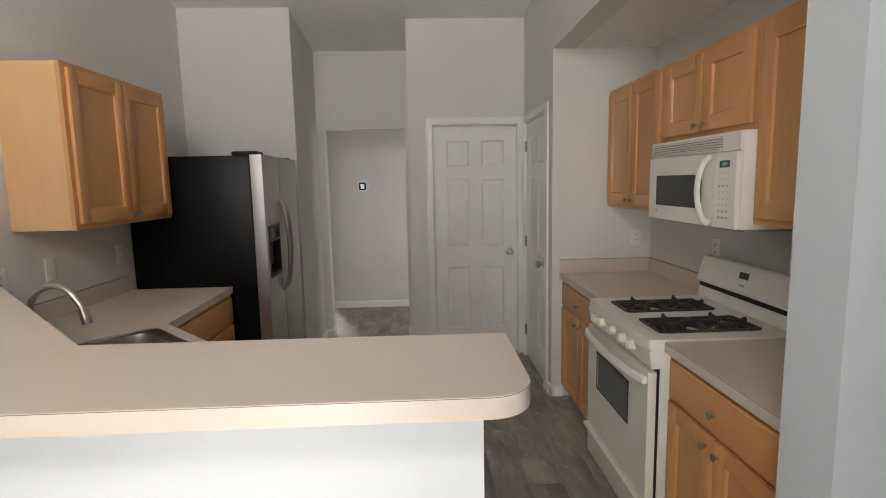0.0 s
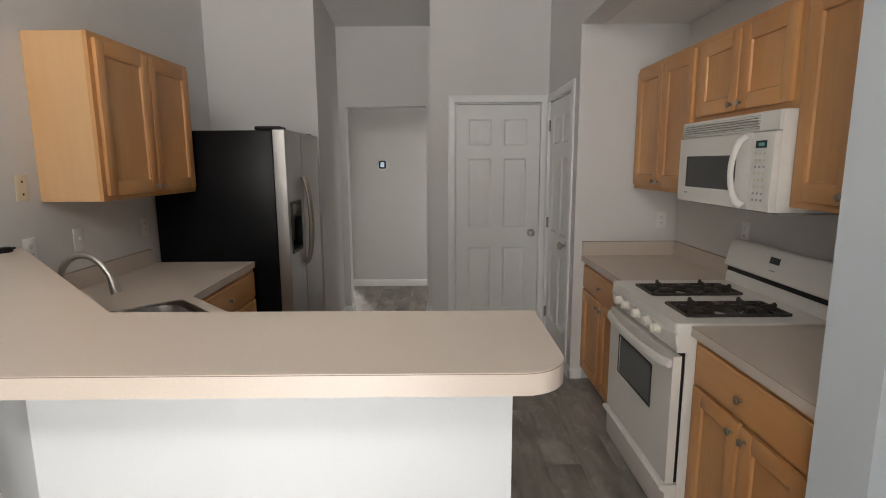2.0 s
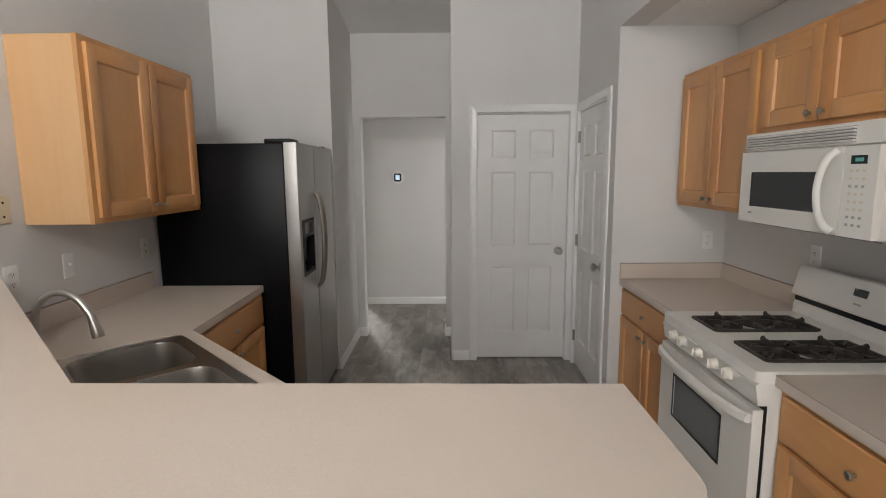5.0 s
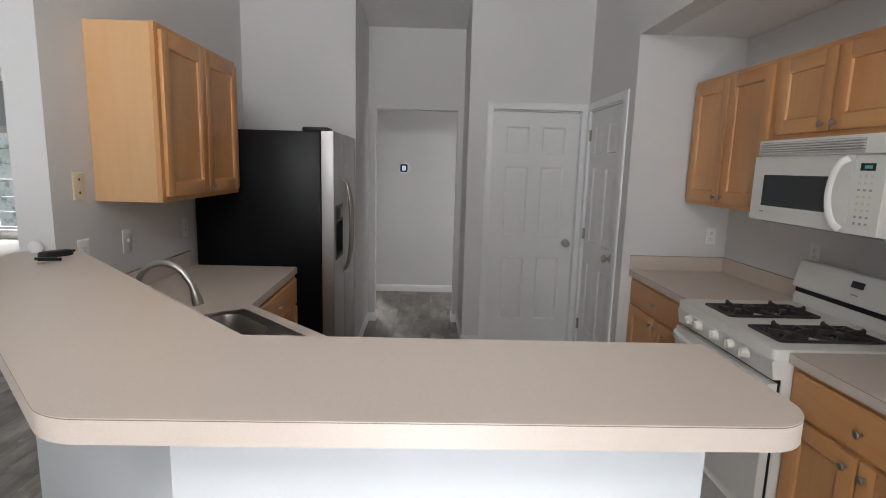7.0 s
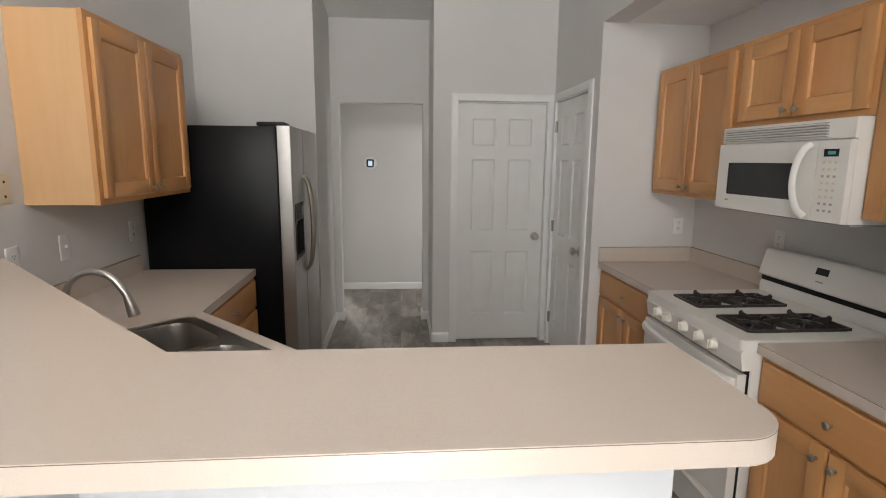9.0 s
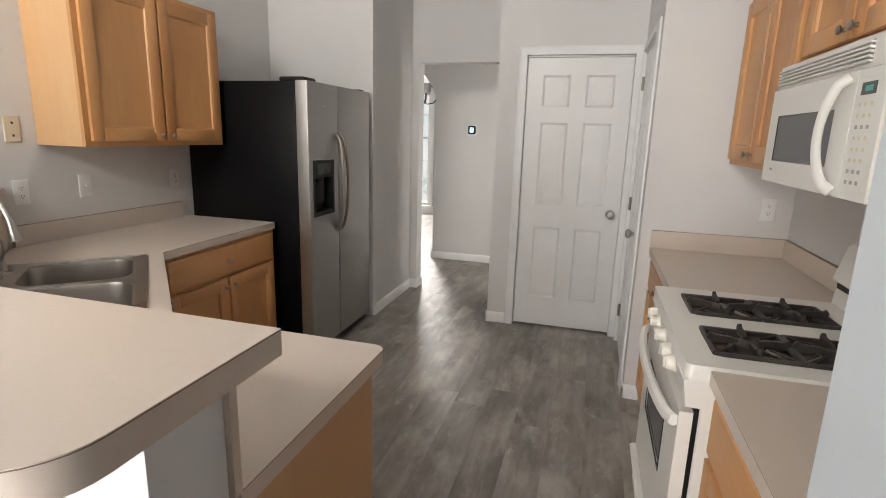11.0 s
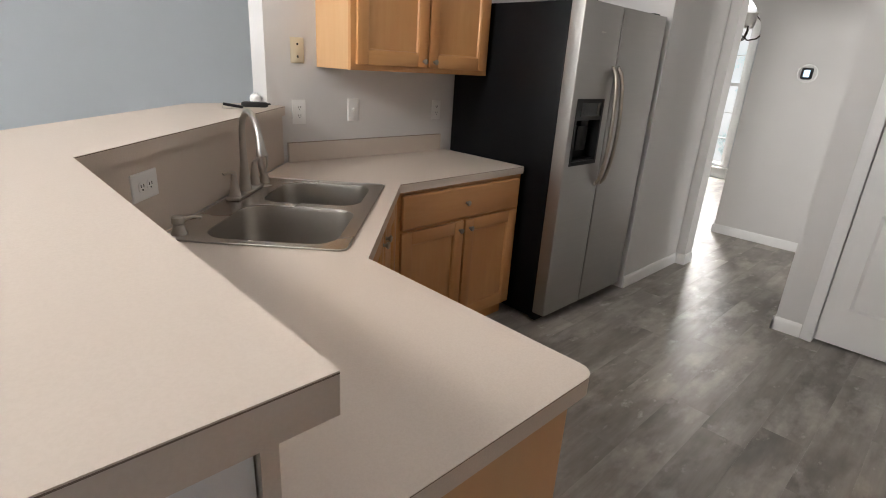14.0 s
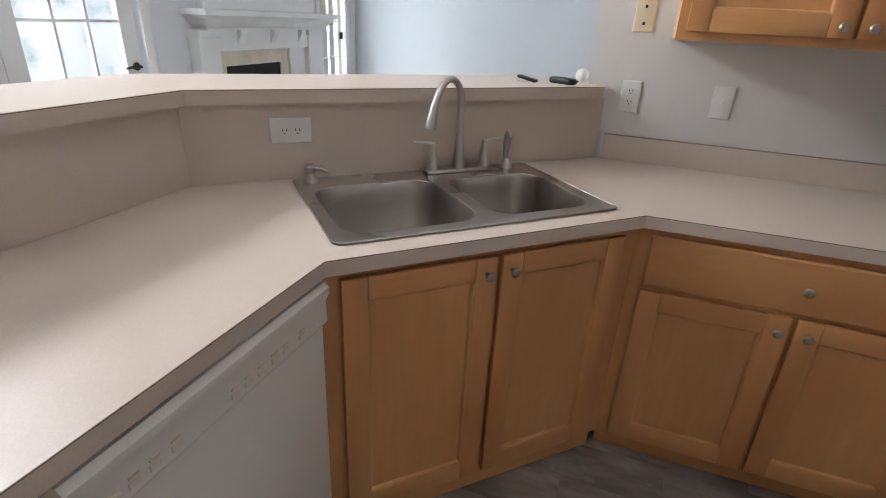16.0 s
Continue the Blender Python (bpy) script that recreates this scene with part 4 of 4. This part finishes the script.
_neck += [(_dx * r, _dy * r, z) for r, z in ((0.094 - 0.094 * math.cos(q), 0.215 + 0.094 * math.sin(q)) for q in (math.pi * k / 12 for k in range(1, 11)))]
_neck += [(_dx * 0.192, _dy * 0.192, 0.238)]
_nr = [0.024, 0.0195, 0.0145, 0.0118, 0.0112] + [0.0108] * 10 + [0.0108]
part("spout", tubed(_neck, _nr, 16), NICKEL, fa)
part("spray_head", tubed([(_dx * r, _dy * r, z) for r, z in ((0.191, 0.242), (0.198, 0.220), (0.207, 0.188), (0.210, 0.174))], [0.0118, 0.0135, 0.0175, 0.0175], 16), NICKEL, fa)
for s in (-1, 1):
    x = 0.098 * s
    hb = part("handle", tubed([(x, 0, 0.010), (x, 0, 0.03), (x, 0, 0.07), (x, 0, 0.094), (x, 0, 0.100)], [0.022, 0.018, 0.0115, 0.009, 0.0065], 14), NICKEL, fa, "tapered nickel handle")
    part("lever", tubed([(x - 0.006 * s, 0.0, 0.096), (x + 0.03 * s, 0.004, 0.102), (x + 0.068 * s, 0.007, 0.104)], [0.0075, 0.006, 0.0055], 12, 0.6), NICKEL, hb)
sp = thing("side_spray", SM @ pose(0.325, 0.222, 0.0045), "brushed nickel side spray standing beside the faucet", "side spray")
part("base", turnedbm([(0.023, 0), (0.021, 0.010), (0.016, 0.03), (0.014, 0.036)], (0, 0, 0), "z", 16), NICKEL, sp)
part("wand", tubed([(0, 0.004, 0.034), (0, 0.012, 0.07), (0, 0.014, 0.105), (0, 0.004, 0.124), (0, -0.010, 0.122), (0, -0.016, 0.108)], [0.0125, 0.0105, 0.0095, 0.0095, 0.0095, 0.009], 14), NICKEL, sp)
part("trigger", tubed([(0, -0.016, 0.110), (0, -0.014, 0.07), (0, -0.004, 0.036)], [0.0065, 0.0055, 0.0075], 12, 0.8), NICKEL, sp)
so = thing("soap_dispenser", SM @ pose(-0.37, 0.224, 0.0045), "short nickel soap dispenser at the sink's corner", "soap dispenser")
part("collar", turnedbm([(0.022, 0), (0.021, 0.008), (0.017, 0.016), (0.015, 0.03)], (0, 0, 0), "z", 16), NICKEL, so)
part("head", turnedbm([(0.013, 0.028), (0.018, 0.034), (0.018, 0.050), (0.014, 0.054), (0.003, 0.055)], (0, 0, 0), "z", 16), NICKEL, so)
part("nozzle", tubed([(0, 0, 0.044), (0.03, -0.03, 0.046), (0.045, -0.045, 0.040)], [0.006, 0.0045, 0.004], 10), NICKEL, so)

# ---- plates on the walls ----
def plate(m, w, h, kind, material, label):
    p = thing("wall_plate", m, label, {"outlet": "outlet", "switch": "switch", "jack": "wall jack"}[kind], "wall plates")
    bm = bmesh.new()
    panel_loft(bm, -w / 2, w / 2, -h / 2, h / 2, ((0, 0.0), (0, -0.003), (0.003, -0.0055), (0.005, -0.006)))
    part("cover", bm, material, p)
    turned_by = w > h
    if kind == "outlet":
        for s in (-1, 1):
            cx, cz = (0.0195 * s, 0) if turned_by else (0, 0.0195 * s)
            o = rounded([(cx - 0.016, cz - 0.014), (cx + 0.016, cz - 0.014), (cx + 0.016, cz + 0.014), (cx - 0.016, cz + 0.014)], (0.010,) * 4, 4)
            bm = bmesh.new()
            loft(bm, [[(x, y, z) for x, z in o] for y in (-0.0055, -0.0078)])
            f = part("socket", bm, material, p)
            for q in (-0.0062, 0.0062):
                part("slot", boxed(cx + q - 0.0012, cx + q + 0.0012, -0.0083, -0.0076, cz - 0.001, cz + 0.0075), SCREEN_OFF, f)
            part("slot", turnedbm([(0.0026, -0.0076), (0.0026, -0.0083)], (cx, 0, cz - 0.0075), "y", 8), SCREEN_OFF, f)
    elif kind == "switch":
        part("toggle", boxed(-0.0045, 0.0045, -0.016, -0.005, -0.004, 0.010, r=0.002, seg=1), material, p)
    else:
        for z in (-0.028, 0.028):
            part("jack", boxed(-0.0045, 0.0045, -0.0068, -0.0055, z - 0.005, z + 0.005), BLACK_PLASTIC, p, "black jack")
    for z in ((-0.042, 0.042) if kind == "switch" else (0.0,)):
        part("screw", turnedbm([(0.003, -0.0055), (0.003, -0.0068)], (0, 0, z), "y", 8), material, p)
    return p


plate(pose(-1.745, 2.742, 1.442, 0, 0, 90), 0.07, 0.115, "jack", IVORY, "ivory two-jack wall plate above the bar")
plate(pose(-1.745, 2.742, 1.158, 0, 0, 90), 0.072, 0.117, "outlet", WHITE_PLASTIC, "white duplex outlet above the splashback")
plate(pose(-1.745, 3.061, 1.164, 0, 0, 90), 0.07, 0.115, "switch", WHITE_PLASTIC, "white toggle switch above the sink counter")
plate(pose(-1.745, 3.665, 1.157, 0, 0, 90), 0.07, 0.115, "outlet", WHITE_PLASTIC, "white duplex outlet beside the refrigerator")
plate(pose(-0.898, 1.806, 1.066, 0, 0, 135), 0.121, 0.075, "outlet", WHITE_PLASTIC, "white outlet turned sideways in the bar splashback")
plate(pose(1.641, 3.965, 1.147, 0, 0, 0), 0.07, 0.115, "outlet", WHITE_PLASTIC, "white duplex outlet on the alcove end wall")
plate(pose(1.75, 3.15, 1.165, 0, 0, -90), 0.07, 0.115, "outlet", WHITE_PLASTIC, "white duplex outlet behind the range")

# ---- small things on the bar ----
bp = thing("egg_ornament", pose(-1.797, 2.547, 1.19), "small white egg-shaped ornament on the bar end", "ornament")
part("shell", turnedbm([(0.004, 0.0), (0.014, 0.0015), (0.022, 0.010), (0.0255, 0.022), (0.024, 0.034), (0.017, 0.045), (0.008, 0.050), (0.002, 0.051)], (0, 0, 0), "z", 24), WHITE_PLASTIC, bp)
pk = thing("black_case", pose(-1.682, 2.49, 1.19, 0, 0, 62), "flat rounded black plastic case lying on the bar", "case")
_o = rounded([(-0.058, -0.024), (0.058, -0.024), (0.058, 0.024), (-0.058, 0.024)], (0.022,) * 4, 6)
bm = bmesh.new()
loft(bm, [[(x * s, y * s, z) for x, y in _o] for s, z in ((0.9, 0.0), (1.0, 0.004), (1.0, 0.014), (0.93, 0.020), (0.8, 0.022))])
_pb = part("body", bm, BLACK_PLASTIC, pk)
part("tab", boxed(0.05, 0.068, -0.006, 0.006, 0.010, 0.018, r=0.002, seg=1), BLACK_PLASTIC, pk)
kf = thing("phone_clip", pose(-1.622, 2.364, 1.19, 0, 0, 70), "small black clip with a thin metal wire stand", "clip")
bm = bmesh.new()
box(bm, -0.040, 0.040, -0.013, 0.013, 0.0, 0.011, 0.003)
bmesh.ops.rotate(bm, verts=bm.verts, cent=(0.040, 0, 0), matrix=Matrix.Rotation(radians(9), 3, "Y"))
for v in bm.verts:
    v.co.z += 0.0015
part("body", bm, BLACK_PLASTIC, kf)
part("wire", tubed([(-0.038, -0.008, 0.012), (-0.043, -0.007, 0.006), (-0.036, -0.006, 0.0017), (0.0, -0.004, 0.0017), (0.02, -0.003, 0.006)], 0.0014, 8), NICKEL, kf)

# ---- thermostat ----
th = thing("thermostat", pose(-0.585, 6.88, 1.527), "small black thermostat with a lit screen on a white plate", "thermostat")
bm = bmesh.new()
turned(bm, [(0.076, 0.0), (0.076, -0.004), (0.072, -0.007), (0.004, -0.007)], (0, 0, 0), "y", 32)
part("wall_ring", bm, WHITE_PLASTIC, th, "white round backing plate")
_o = rounded([(-0.043, -0.047), (0.043, -0.047), (0.043, 0.047), (-0.043, 0.047)], (0.018,) * 4, 6)
bm = bmesh.new()
loft(bm, [[(x * s, y, z * s) for x, z in _o] for s, y in ((1, -0.0065), (1, -0.020), (0.95, -0.025))])
part("case", bm, BLACK_PLASTIC, th)
part("screen", boxed(-0.022, 0.022, -0.0262, -0.0248, -0.028, 0.028), SCREEN, th, "glowing pale screen")

# ---- glazed doors and windows ----
def glazed_leaf(name, m, w, h, cols, rows, sill, label, category, handle=None, lever=None, kind="structure", border=0.11, depth=0.045):
    """A sash or door leaf with glazing bars, front towards local -y."""
    lf = thing(name, m, label, category)
    tagged(lf, kind=kind)
    bm = bmesh.new()
    for x0, x1, z0, z1 in ((0, border, 0, h), (w - border, w, 0, h), (border, w - border, 0, sill), (border, w - border, h - border, h)):
        box(bm, x0, x1, 0, depth, z0, z1)
    part("leaf_frame", bm, TRIM, lf)
    gw, gh = w - 2 * border, h - border - sill
    for i in range(1, cols):
        x = border + gw * i / cols
        part("glazing_bar", boxed(x - 0.008, x + 0.008, 0.008, depth - 0.008, sill, h - border), TRIM, lf)
    for j in range(1, rows):
        z = sill + gh * j / rows
        part("glazing_bar", boxed(border, w - border, 0.0085, depth - 0.0085, z - 0.008, z + 0.008), TRIM, lf)
    p = part("pane", boxed(border - 0.004, w - border + 0.004, depth / 2 - 0.002, depth / 2 + 0.002, sill - 0.004, h - border + 0.004), GLASS, lf, "clear window glass")
    p.visible_shadow = False
    if handle:
        x, z = handle
        hd = part("handle", turnedbm([(0.026, 0.0), (0.026, -0.008), (0.011, -0.012), (0.010, -0.045)], (x, 0, z), "y", 16), BRONZE, lf, "dark bronze lever handle")
        part("lever", tubed([(x, -0.042, z), (x + 0.05 * lever, -0.044, z + 0.004), (x + 0.11 * lever, -0.044, z - 0.004)], [0.010, 0.009, 0.007], 10), BRONZE, hd)
    return lf


# transom out of view, added as a way in for fill light
glazed_leaf("unseen_transom", pose(0.235, -0.335, 2.305, 0, 0, 180), 2.54, 0.99, 3, 1, 0.07, "unseen white transom added over the patio doors for fill light", "window", border=0.06)
# unseen leaf, added so the patio lamps can shine in further east
glazed_leaf("unseen_glazed_panel", pose(0.215, -0.335, 0.01, 0, 0, 180), 0.83, 2.06, 3, 5, 0.25, "unseen white glazed panel added beside the patio doors for light", "patio door")
glazed_leaf("door_3", pose(-0.62, -0.335, 0.01, 0, 0, 180), 0.83, 2.06, 3, 5, 0.25, "white french patio door with a grid of panes", "patio door")
glazed_leaf("door_4", pose(-1.455, -0.335, 0.01, 0, 0, 180), 0.83, 2.06, 3, 5, 0.25, "white french patio door with a dark lever", "patio door", (0.785, 1.0), -1)
glazed_leaf("door_5", pose(-4.40, -0.335, 0.01, 0, 0, 180), 0.44, 2.06, 2, 5, 0.25, "narrow white glazed door beside the fireplace", "glazed door", border=0.07)
part("latch", boxed(0.40, 0.425, -0.03, 0.0, 1.12, 1.19, r=0.004), BRONZE, bpy.data.objects["door_5"], "small dark latch")
casing("trim_patio_door", ((0.225, -0.30), (-2.295, -0.30), 2.085), (0, 1), 0.085, "white casing round the patio doors")
casing("trim_side_door", ((-4.39, -0.30), (-4.85, -0.30), 2.085), (0, 1), 0.075, "white casing round the narrow glazed door")


def sash_window(name, x0, x1, z0, z1, y, cols, rows, label):
    """A double-hung window in the north wall, seen from the south."""
    w, h = x1 - x0, z1 - z0
    win = thing(name, pose(x0, y, z0), label, "window", "front windows")
    tagged(win, kind="structure")
    bm = bmesh.new()
    for a, b, c, d in ((0, 0.05, 0, h), (w - 0.05, w, 0, h), (0.05, w - 0.05, 0, 0.05), (0.05, w - 0.05, h - 0.05, h), (0.05, w - 0.05, h / 2 - 0.025, h / 2 + 0.025)):
        box(bm, a, b, 0.03, 0.10, c, d)
    part("window_frame", bm, TRIM, win)
    bm = bmesh.new()
    for a, b, c, d in ((-0.08, 0, -0.08, h + 0.08), (w, w + 0.08, -0.08, h + 0.08), (0, w, h, h + 0.08)):
        box(bm, a, b, -0.018, 0.0, c, d, 0.003, 1)
    part("casing", bm, TRIM, win)
    part("window_sill", boxed(-0.10, w + 0.10, -0.06, 0.03, -0.03, 0.0, r=0.004), TRIM, win)
    part("apron", boxed(-0.08, w + 0.08, -0.016, 0.0, -0.10, -0.031), TRIM, win)
    for lo, hi in ((0.05, h / 2 - 0.025), (h / 2 + 0.025, h - 0.05)):
        for i in range(1, cols):
            x = 0.05 + (w - 0.1) * i / cols
            part("glazing_bar", boxed(x - 0.009, x + 0.009, 0.045, 0.085, lo, hi), TRIM, win)
        for j in range(1, rows):
            z = lo + (hi - lo) * j / rows
            part("glazing_bar", boxed(0.05, w - 0.05, 0.046, 0.084, z - 0.009, z + 0.009), TRIM, win)
        p = part("pane", boxed(0.048, w - 0.048, 0.063, 0.067, lo - 0.002, hi + 0.002), GLASS, win, "clear window glass")
        p.visible_shadow = False
    return win


sash_window("window_1", -9.06, -7.72, 0.19, 1.98, 10.2, 3, 3, "tall white double-hung window onto the garden")
sash_window("window_2", -3.02, -2.12, 0.16, 2.62, 10.2, 2, 3, "tall white dining room window full of daylight")

# garden light beyond the windows
for _n, _m4, _w, _h, _mat in (("backdrop_north_west", pose(-8.6, 13.2, 1.2, 90, 0, 0), 9.0, 6.0, GARDEN), ("backdrop_north", pose(-2.2, 13.2, 1.2, 90, 0, 0), 3.8, 6.0, GARDEN_PALE), ("backdrop_south", pose(-2.4, -4.2, 1.2, 90, 0, 0), 9.0, 6.5, GARDEN_PALE)):
    bm = bmesh.new()
    bmesh.ops.create_grid(bm, x_segments=1, y_segments=1, size=0.5)
    bmesh.ops.scale(bm, vec=(_w, _h, 1), verts=bm.verts)
    solid(_n, bm, _mat, "bright hazy garden in the distance", "backdrop", kind="structure", m=_m4)
# thin slab that makes the front room floor pale
solid("carpet", boxed(-10.255, -4.2, 6.6, 10.195, 0.0005, 0.012), PALE_MATTE, "thin pale cream slab on the front room floor", "carpet", kind="structure")
solid("ground", boxed(-60, 60, -60, 60, -0.5, -0.16), PALE_MATTE, "plain ground outside the house", "ground", kind="structure")

# ---- fireplace ----
fp = thing("fireplace", pose(-2.63, -0.30, 0, 0, 0, 180), "white wooden fireplace mantel with cream stone surround", "fireplace")
W = 1.72
bm = bmesh.new()
loft(bm, [[(a, 0, z), (b, 0, z), (b, -d, z), (a, -d, z)] for a, b, d, z in ((0.10, W - 0.10, 0.13, 1.235), (0.10, W - 0.10, 0.13, 1.25), (0.085, W - 0.085, 0.15, 1.262), (0.05, W - 0.05, 0.18, 1.30), (0.045, W - 0.045, 0.19, 1.315), (0.01, W - 0.01, 0.215, 1.33), (0.0, W, 0.225, 1.335), (0.0, W, 0.225, 1.372))])
part("mantel_shelf", bm, TRIM, fp)
for x in (0.04, W - 0.33):
    bm = bmesh.new()
    box(bm, x, x + 0.20, -0.10, 0, 0.001, 1.235, 0.003, 1)
    box(bm, x - 0.012, x + 0.212, -0.115, 0, 0.0012, 0.16, 0.003, 1)
    box(bm, x - 0.012, x + 0.212, -0.118, 0, 1.185, 1.2345, 0.003, 1)
    part("pilaster", bm, TRIM, fp)
part("frieze", boxed(0.24, W - 0.33, -0.085, 0, 1.085, 1.235), TRIM, fp)
part("inner_leg", boxed(1.16, W - 0.33, -0.05, 0, 0.001, 1.085, r=0.003, seg=1), TRIM, fp)
for k in range(3):
    x = 0.45 + k * 0.40
    bm = bmesh.new()
    loft(bm, [[(x, -0.085, z), (x + 0.07, -0.085, z), (x + 0.07, -d, z), (x, -d, z)] for d, z in ((0.090, 1.13), (0.10, 1.16), (0.125, 1.20), (0.128, 1.234))])
    part("corbel", bm, TRIM, fp)
bm = bmesh.new()
for b in ((0.24, 0.36, 0.001, 1.085), (1.04, 1.16, 0.001, 1.085), (0.36, 1.04, 0.968, 1.085)):
    box(bm, b[0], b[1], -0.030, 0, b[2], b[3])
part("surround", bm, STONE, fp, "cream stone surround")
# flat black panel on the wall, no recess behind it
bm = bmesh.new()
box(bm, 0.36, 1.04, -0.02, 0, 0.001, 0.968)
part("firebox", bm, FIREBOX_BLACK, fp, "flat black firebox panel")
part("overmantel", boxed(0.16, W - 0.16, -0.06, 0, 1.3722, 2.7, r=0.003, seg=1), TRIM, fp, "plain white panel above the mantel")
solid("hearth", boxed(-4.35, -2.70, -0.30, 0.12, 0.001, 0.03, r=0.004), STONE, "cream stone hearth slab", "hearth")

# ---- chandelier in the dining room ----
ch = thing("chandelier", pose(-1.78, 8.6, 1.86), "dark bronze chandelier with frosted glass shades", "chandelier")
part("stem", tubed([(0, 0, 0.0), (0, 0, 0.05), (0, 0, 0.14), (0, 0, 0.30), (0, 0, 0.42), (0, 0, 0.959)], [0.012, 0.035, 0.02, 0.03, 0.012, 0.006], 12), BRONZE, ch)
part("canopy", turnedbm([(0.06, 0.96), (0.055, 0.94), (0.02, 0.92)], (0, 0, 0), "z", 16), BRONZE, ch)
for k in range(5):
    q = 2 * math.pi * k / 5 + 0.3
    c, s = math.cos(q), math.sin(q)
    arm = part("arm", tubed([(r * c, r * s, z) for r, z in ((0.02, 0.10), (0.10, 0.04), (0.19, 0.06), (0.25, 0.13), (0.26, 0.18))], 0.009, 8), BRONZE, ch)
    part("shade", turnedbm([(0.022, 0.18), (0.045, 0.19), (0.062, 0.23), (0.064, 0.27), (0.078, 0.31), (0.07, 0.312), (0.03, 0.25)], (0.26 * c, 0.26 * s, 0), "z", 16), FROST, arm, "frosted glass shade")
    part("scroll", tubed([(r * c, r * s, z) for r, z in ((0.03, 0.30), (0.12, 0.33), (0.19, 0.26), (0.25, 0.17))], 0.006, 8), BRONZE, arm)

# ---- track light in the front room ----
_tz = ceil_z(6.8)
tl = thing("track_light", pose(-5.75, 6.7, _tz, 0, 0, 42), "slim dark ceiling track with small spot lamps", "track light")
part("rail", boxed(-0.7, 0.7, -0.016, 0.016, -0.10, -0.075, r=0.003, seg=1), BRONZE, tl)
for x in (-0.5, 0.5):
    part("rod", tubed([(x, 0, -0.08), (x, 0, 0.0)], 0.008, 8), BRONZE, tl)
part("canopy", boxed(-0.10, 0.10, -0.04, 0.04, -0.03, 0.0, r=0.006), NICKEL, tl)
for x in (-0.45, 0.0, 0.3, 0.6):
    h = part("spot", turnedbm([(0.012, -0.10), (0.016, -0.13), (0.026, -0.15), (0.042, -0.20), (0.040, -0.203), (0.01, -0.17)], (x, 0, 0), "z", 14), FROST, tl, "small frosted spot shade")

# ---- floor, plank by plank ----
PW, PL = 0.178, 1.22
solid("floor", boxed(-10.4, 3.34, -0.44, 10.36, -0.16, -0.0042), JOINT, "grey weathered-oak vinyl plank floor", "floor", kind="structure")
_floor = bpy.data.objects["floor"]


def plank_mesh(bm, cx, cy, w, l):
    g = 0.0001
    x0, x1, y0, y1 = cx - w / 2 + g, cx + w / 2 - g, cy - l / 2 + g, cy + l / 2 - g
    e = 0.0005
    loft(bm, [[(x0, y0, -0.004), (x1, y0, -0.004), (x1, y1, -0.004), (x0, y1, -0.004)],
              [(x0, y0, -e), (x1, y0, -e), (x1, y1, -e), (x0, y1, -e)],
              [(x0 + e, y0 + e, 0), (x1 - e, y0 + e, 0), (x1 - e, y1 - e, 0), (x0 + e, y1 - e, 0)]], False, True)


_bm = bmesh.new()
plank_mesh(_bm, 0, 0, PW, PL)
_plank = mesh_of("plank", _bm, FLOOR)
rng = random.Random(7)
_rest_v, _rest_f = [], []
_i = 0
x = -10.2
while x < 3.3:
    y = -0.44 - rng.uniform(0.0, 1.1)
    while y < 10.3:
        cx, cy = x + PW / 2, y + PL / 2
        near = -2.75 < cx < 1.15 and -0.2 < cy < 7.2
        if near:
            ob = new("plank", _plank)
            ob.location = (cx, cy, 0)
            ob.parent = _floor
        else:
            n = len(_rest_v)
            g = 0.0001
            a, b, c, d = cx - PW / 2 + g, cx + PW / 2 - g, max(cy - PL / 2 + g, -0.44), min(cy + PL / 2 - g, 10.36)
            _rest_v += [(a, c, -0.004), (b, c, -0.004), (b, d, -0.004), (a, d, -0.004), (a, c, 0), (b, c, 0), (b, d, 0), (a, d, 0)]
            _rest_f += [(n + 4, n + 5, n + 6, n + 7), (n, n + 1, n + 5, n + 4), (n + 1, n + 2, n + 6, n + 5), (n + 2, n + 3, n + 7, n + 6), (n + 3, n, n + 4, n + 7)]
        y += PL
    x += PW
_me = bpy.data.meshes.new("planks")
_me.from_pydata(_rest_v, [], _rest_f)
_me.materials.append(FLOOR_REST)
_rest = new("planks", _me)
_rest.parent = _floor
tagged(_rest, kind="stuff")
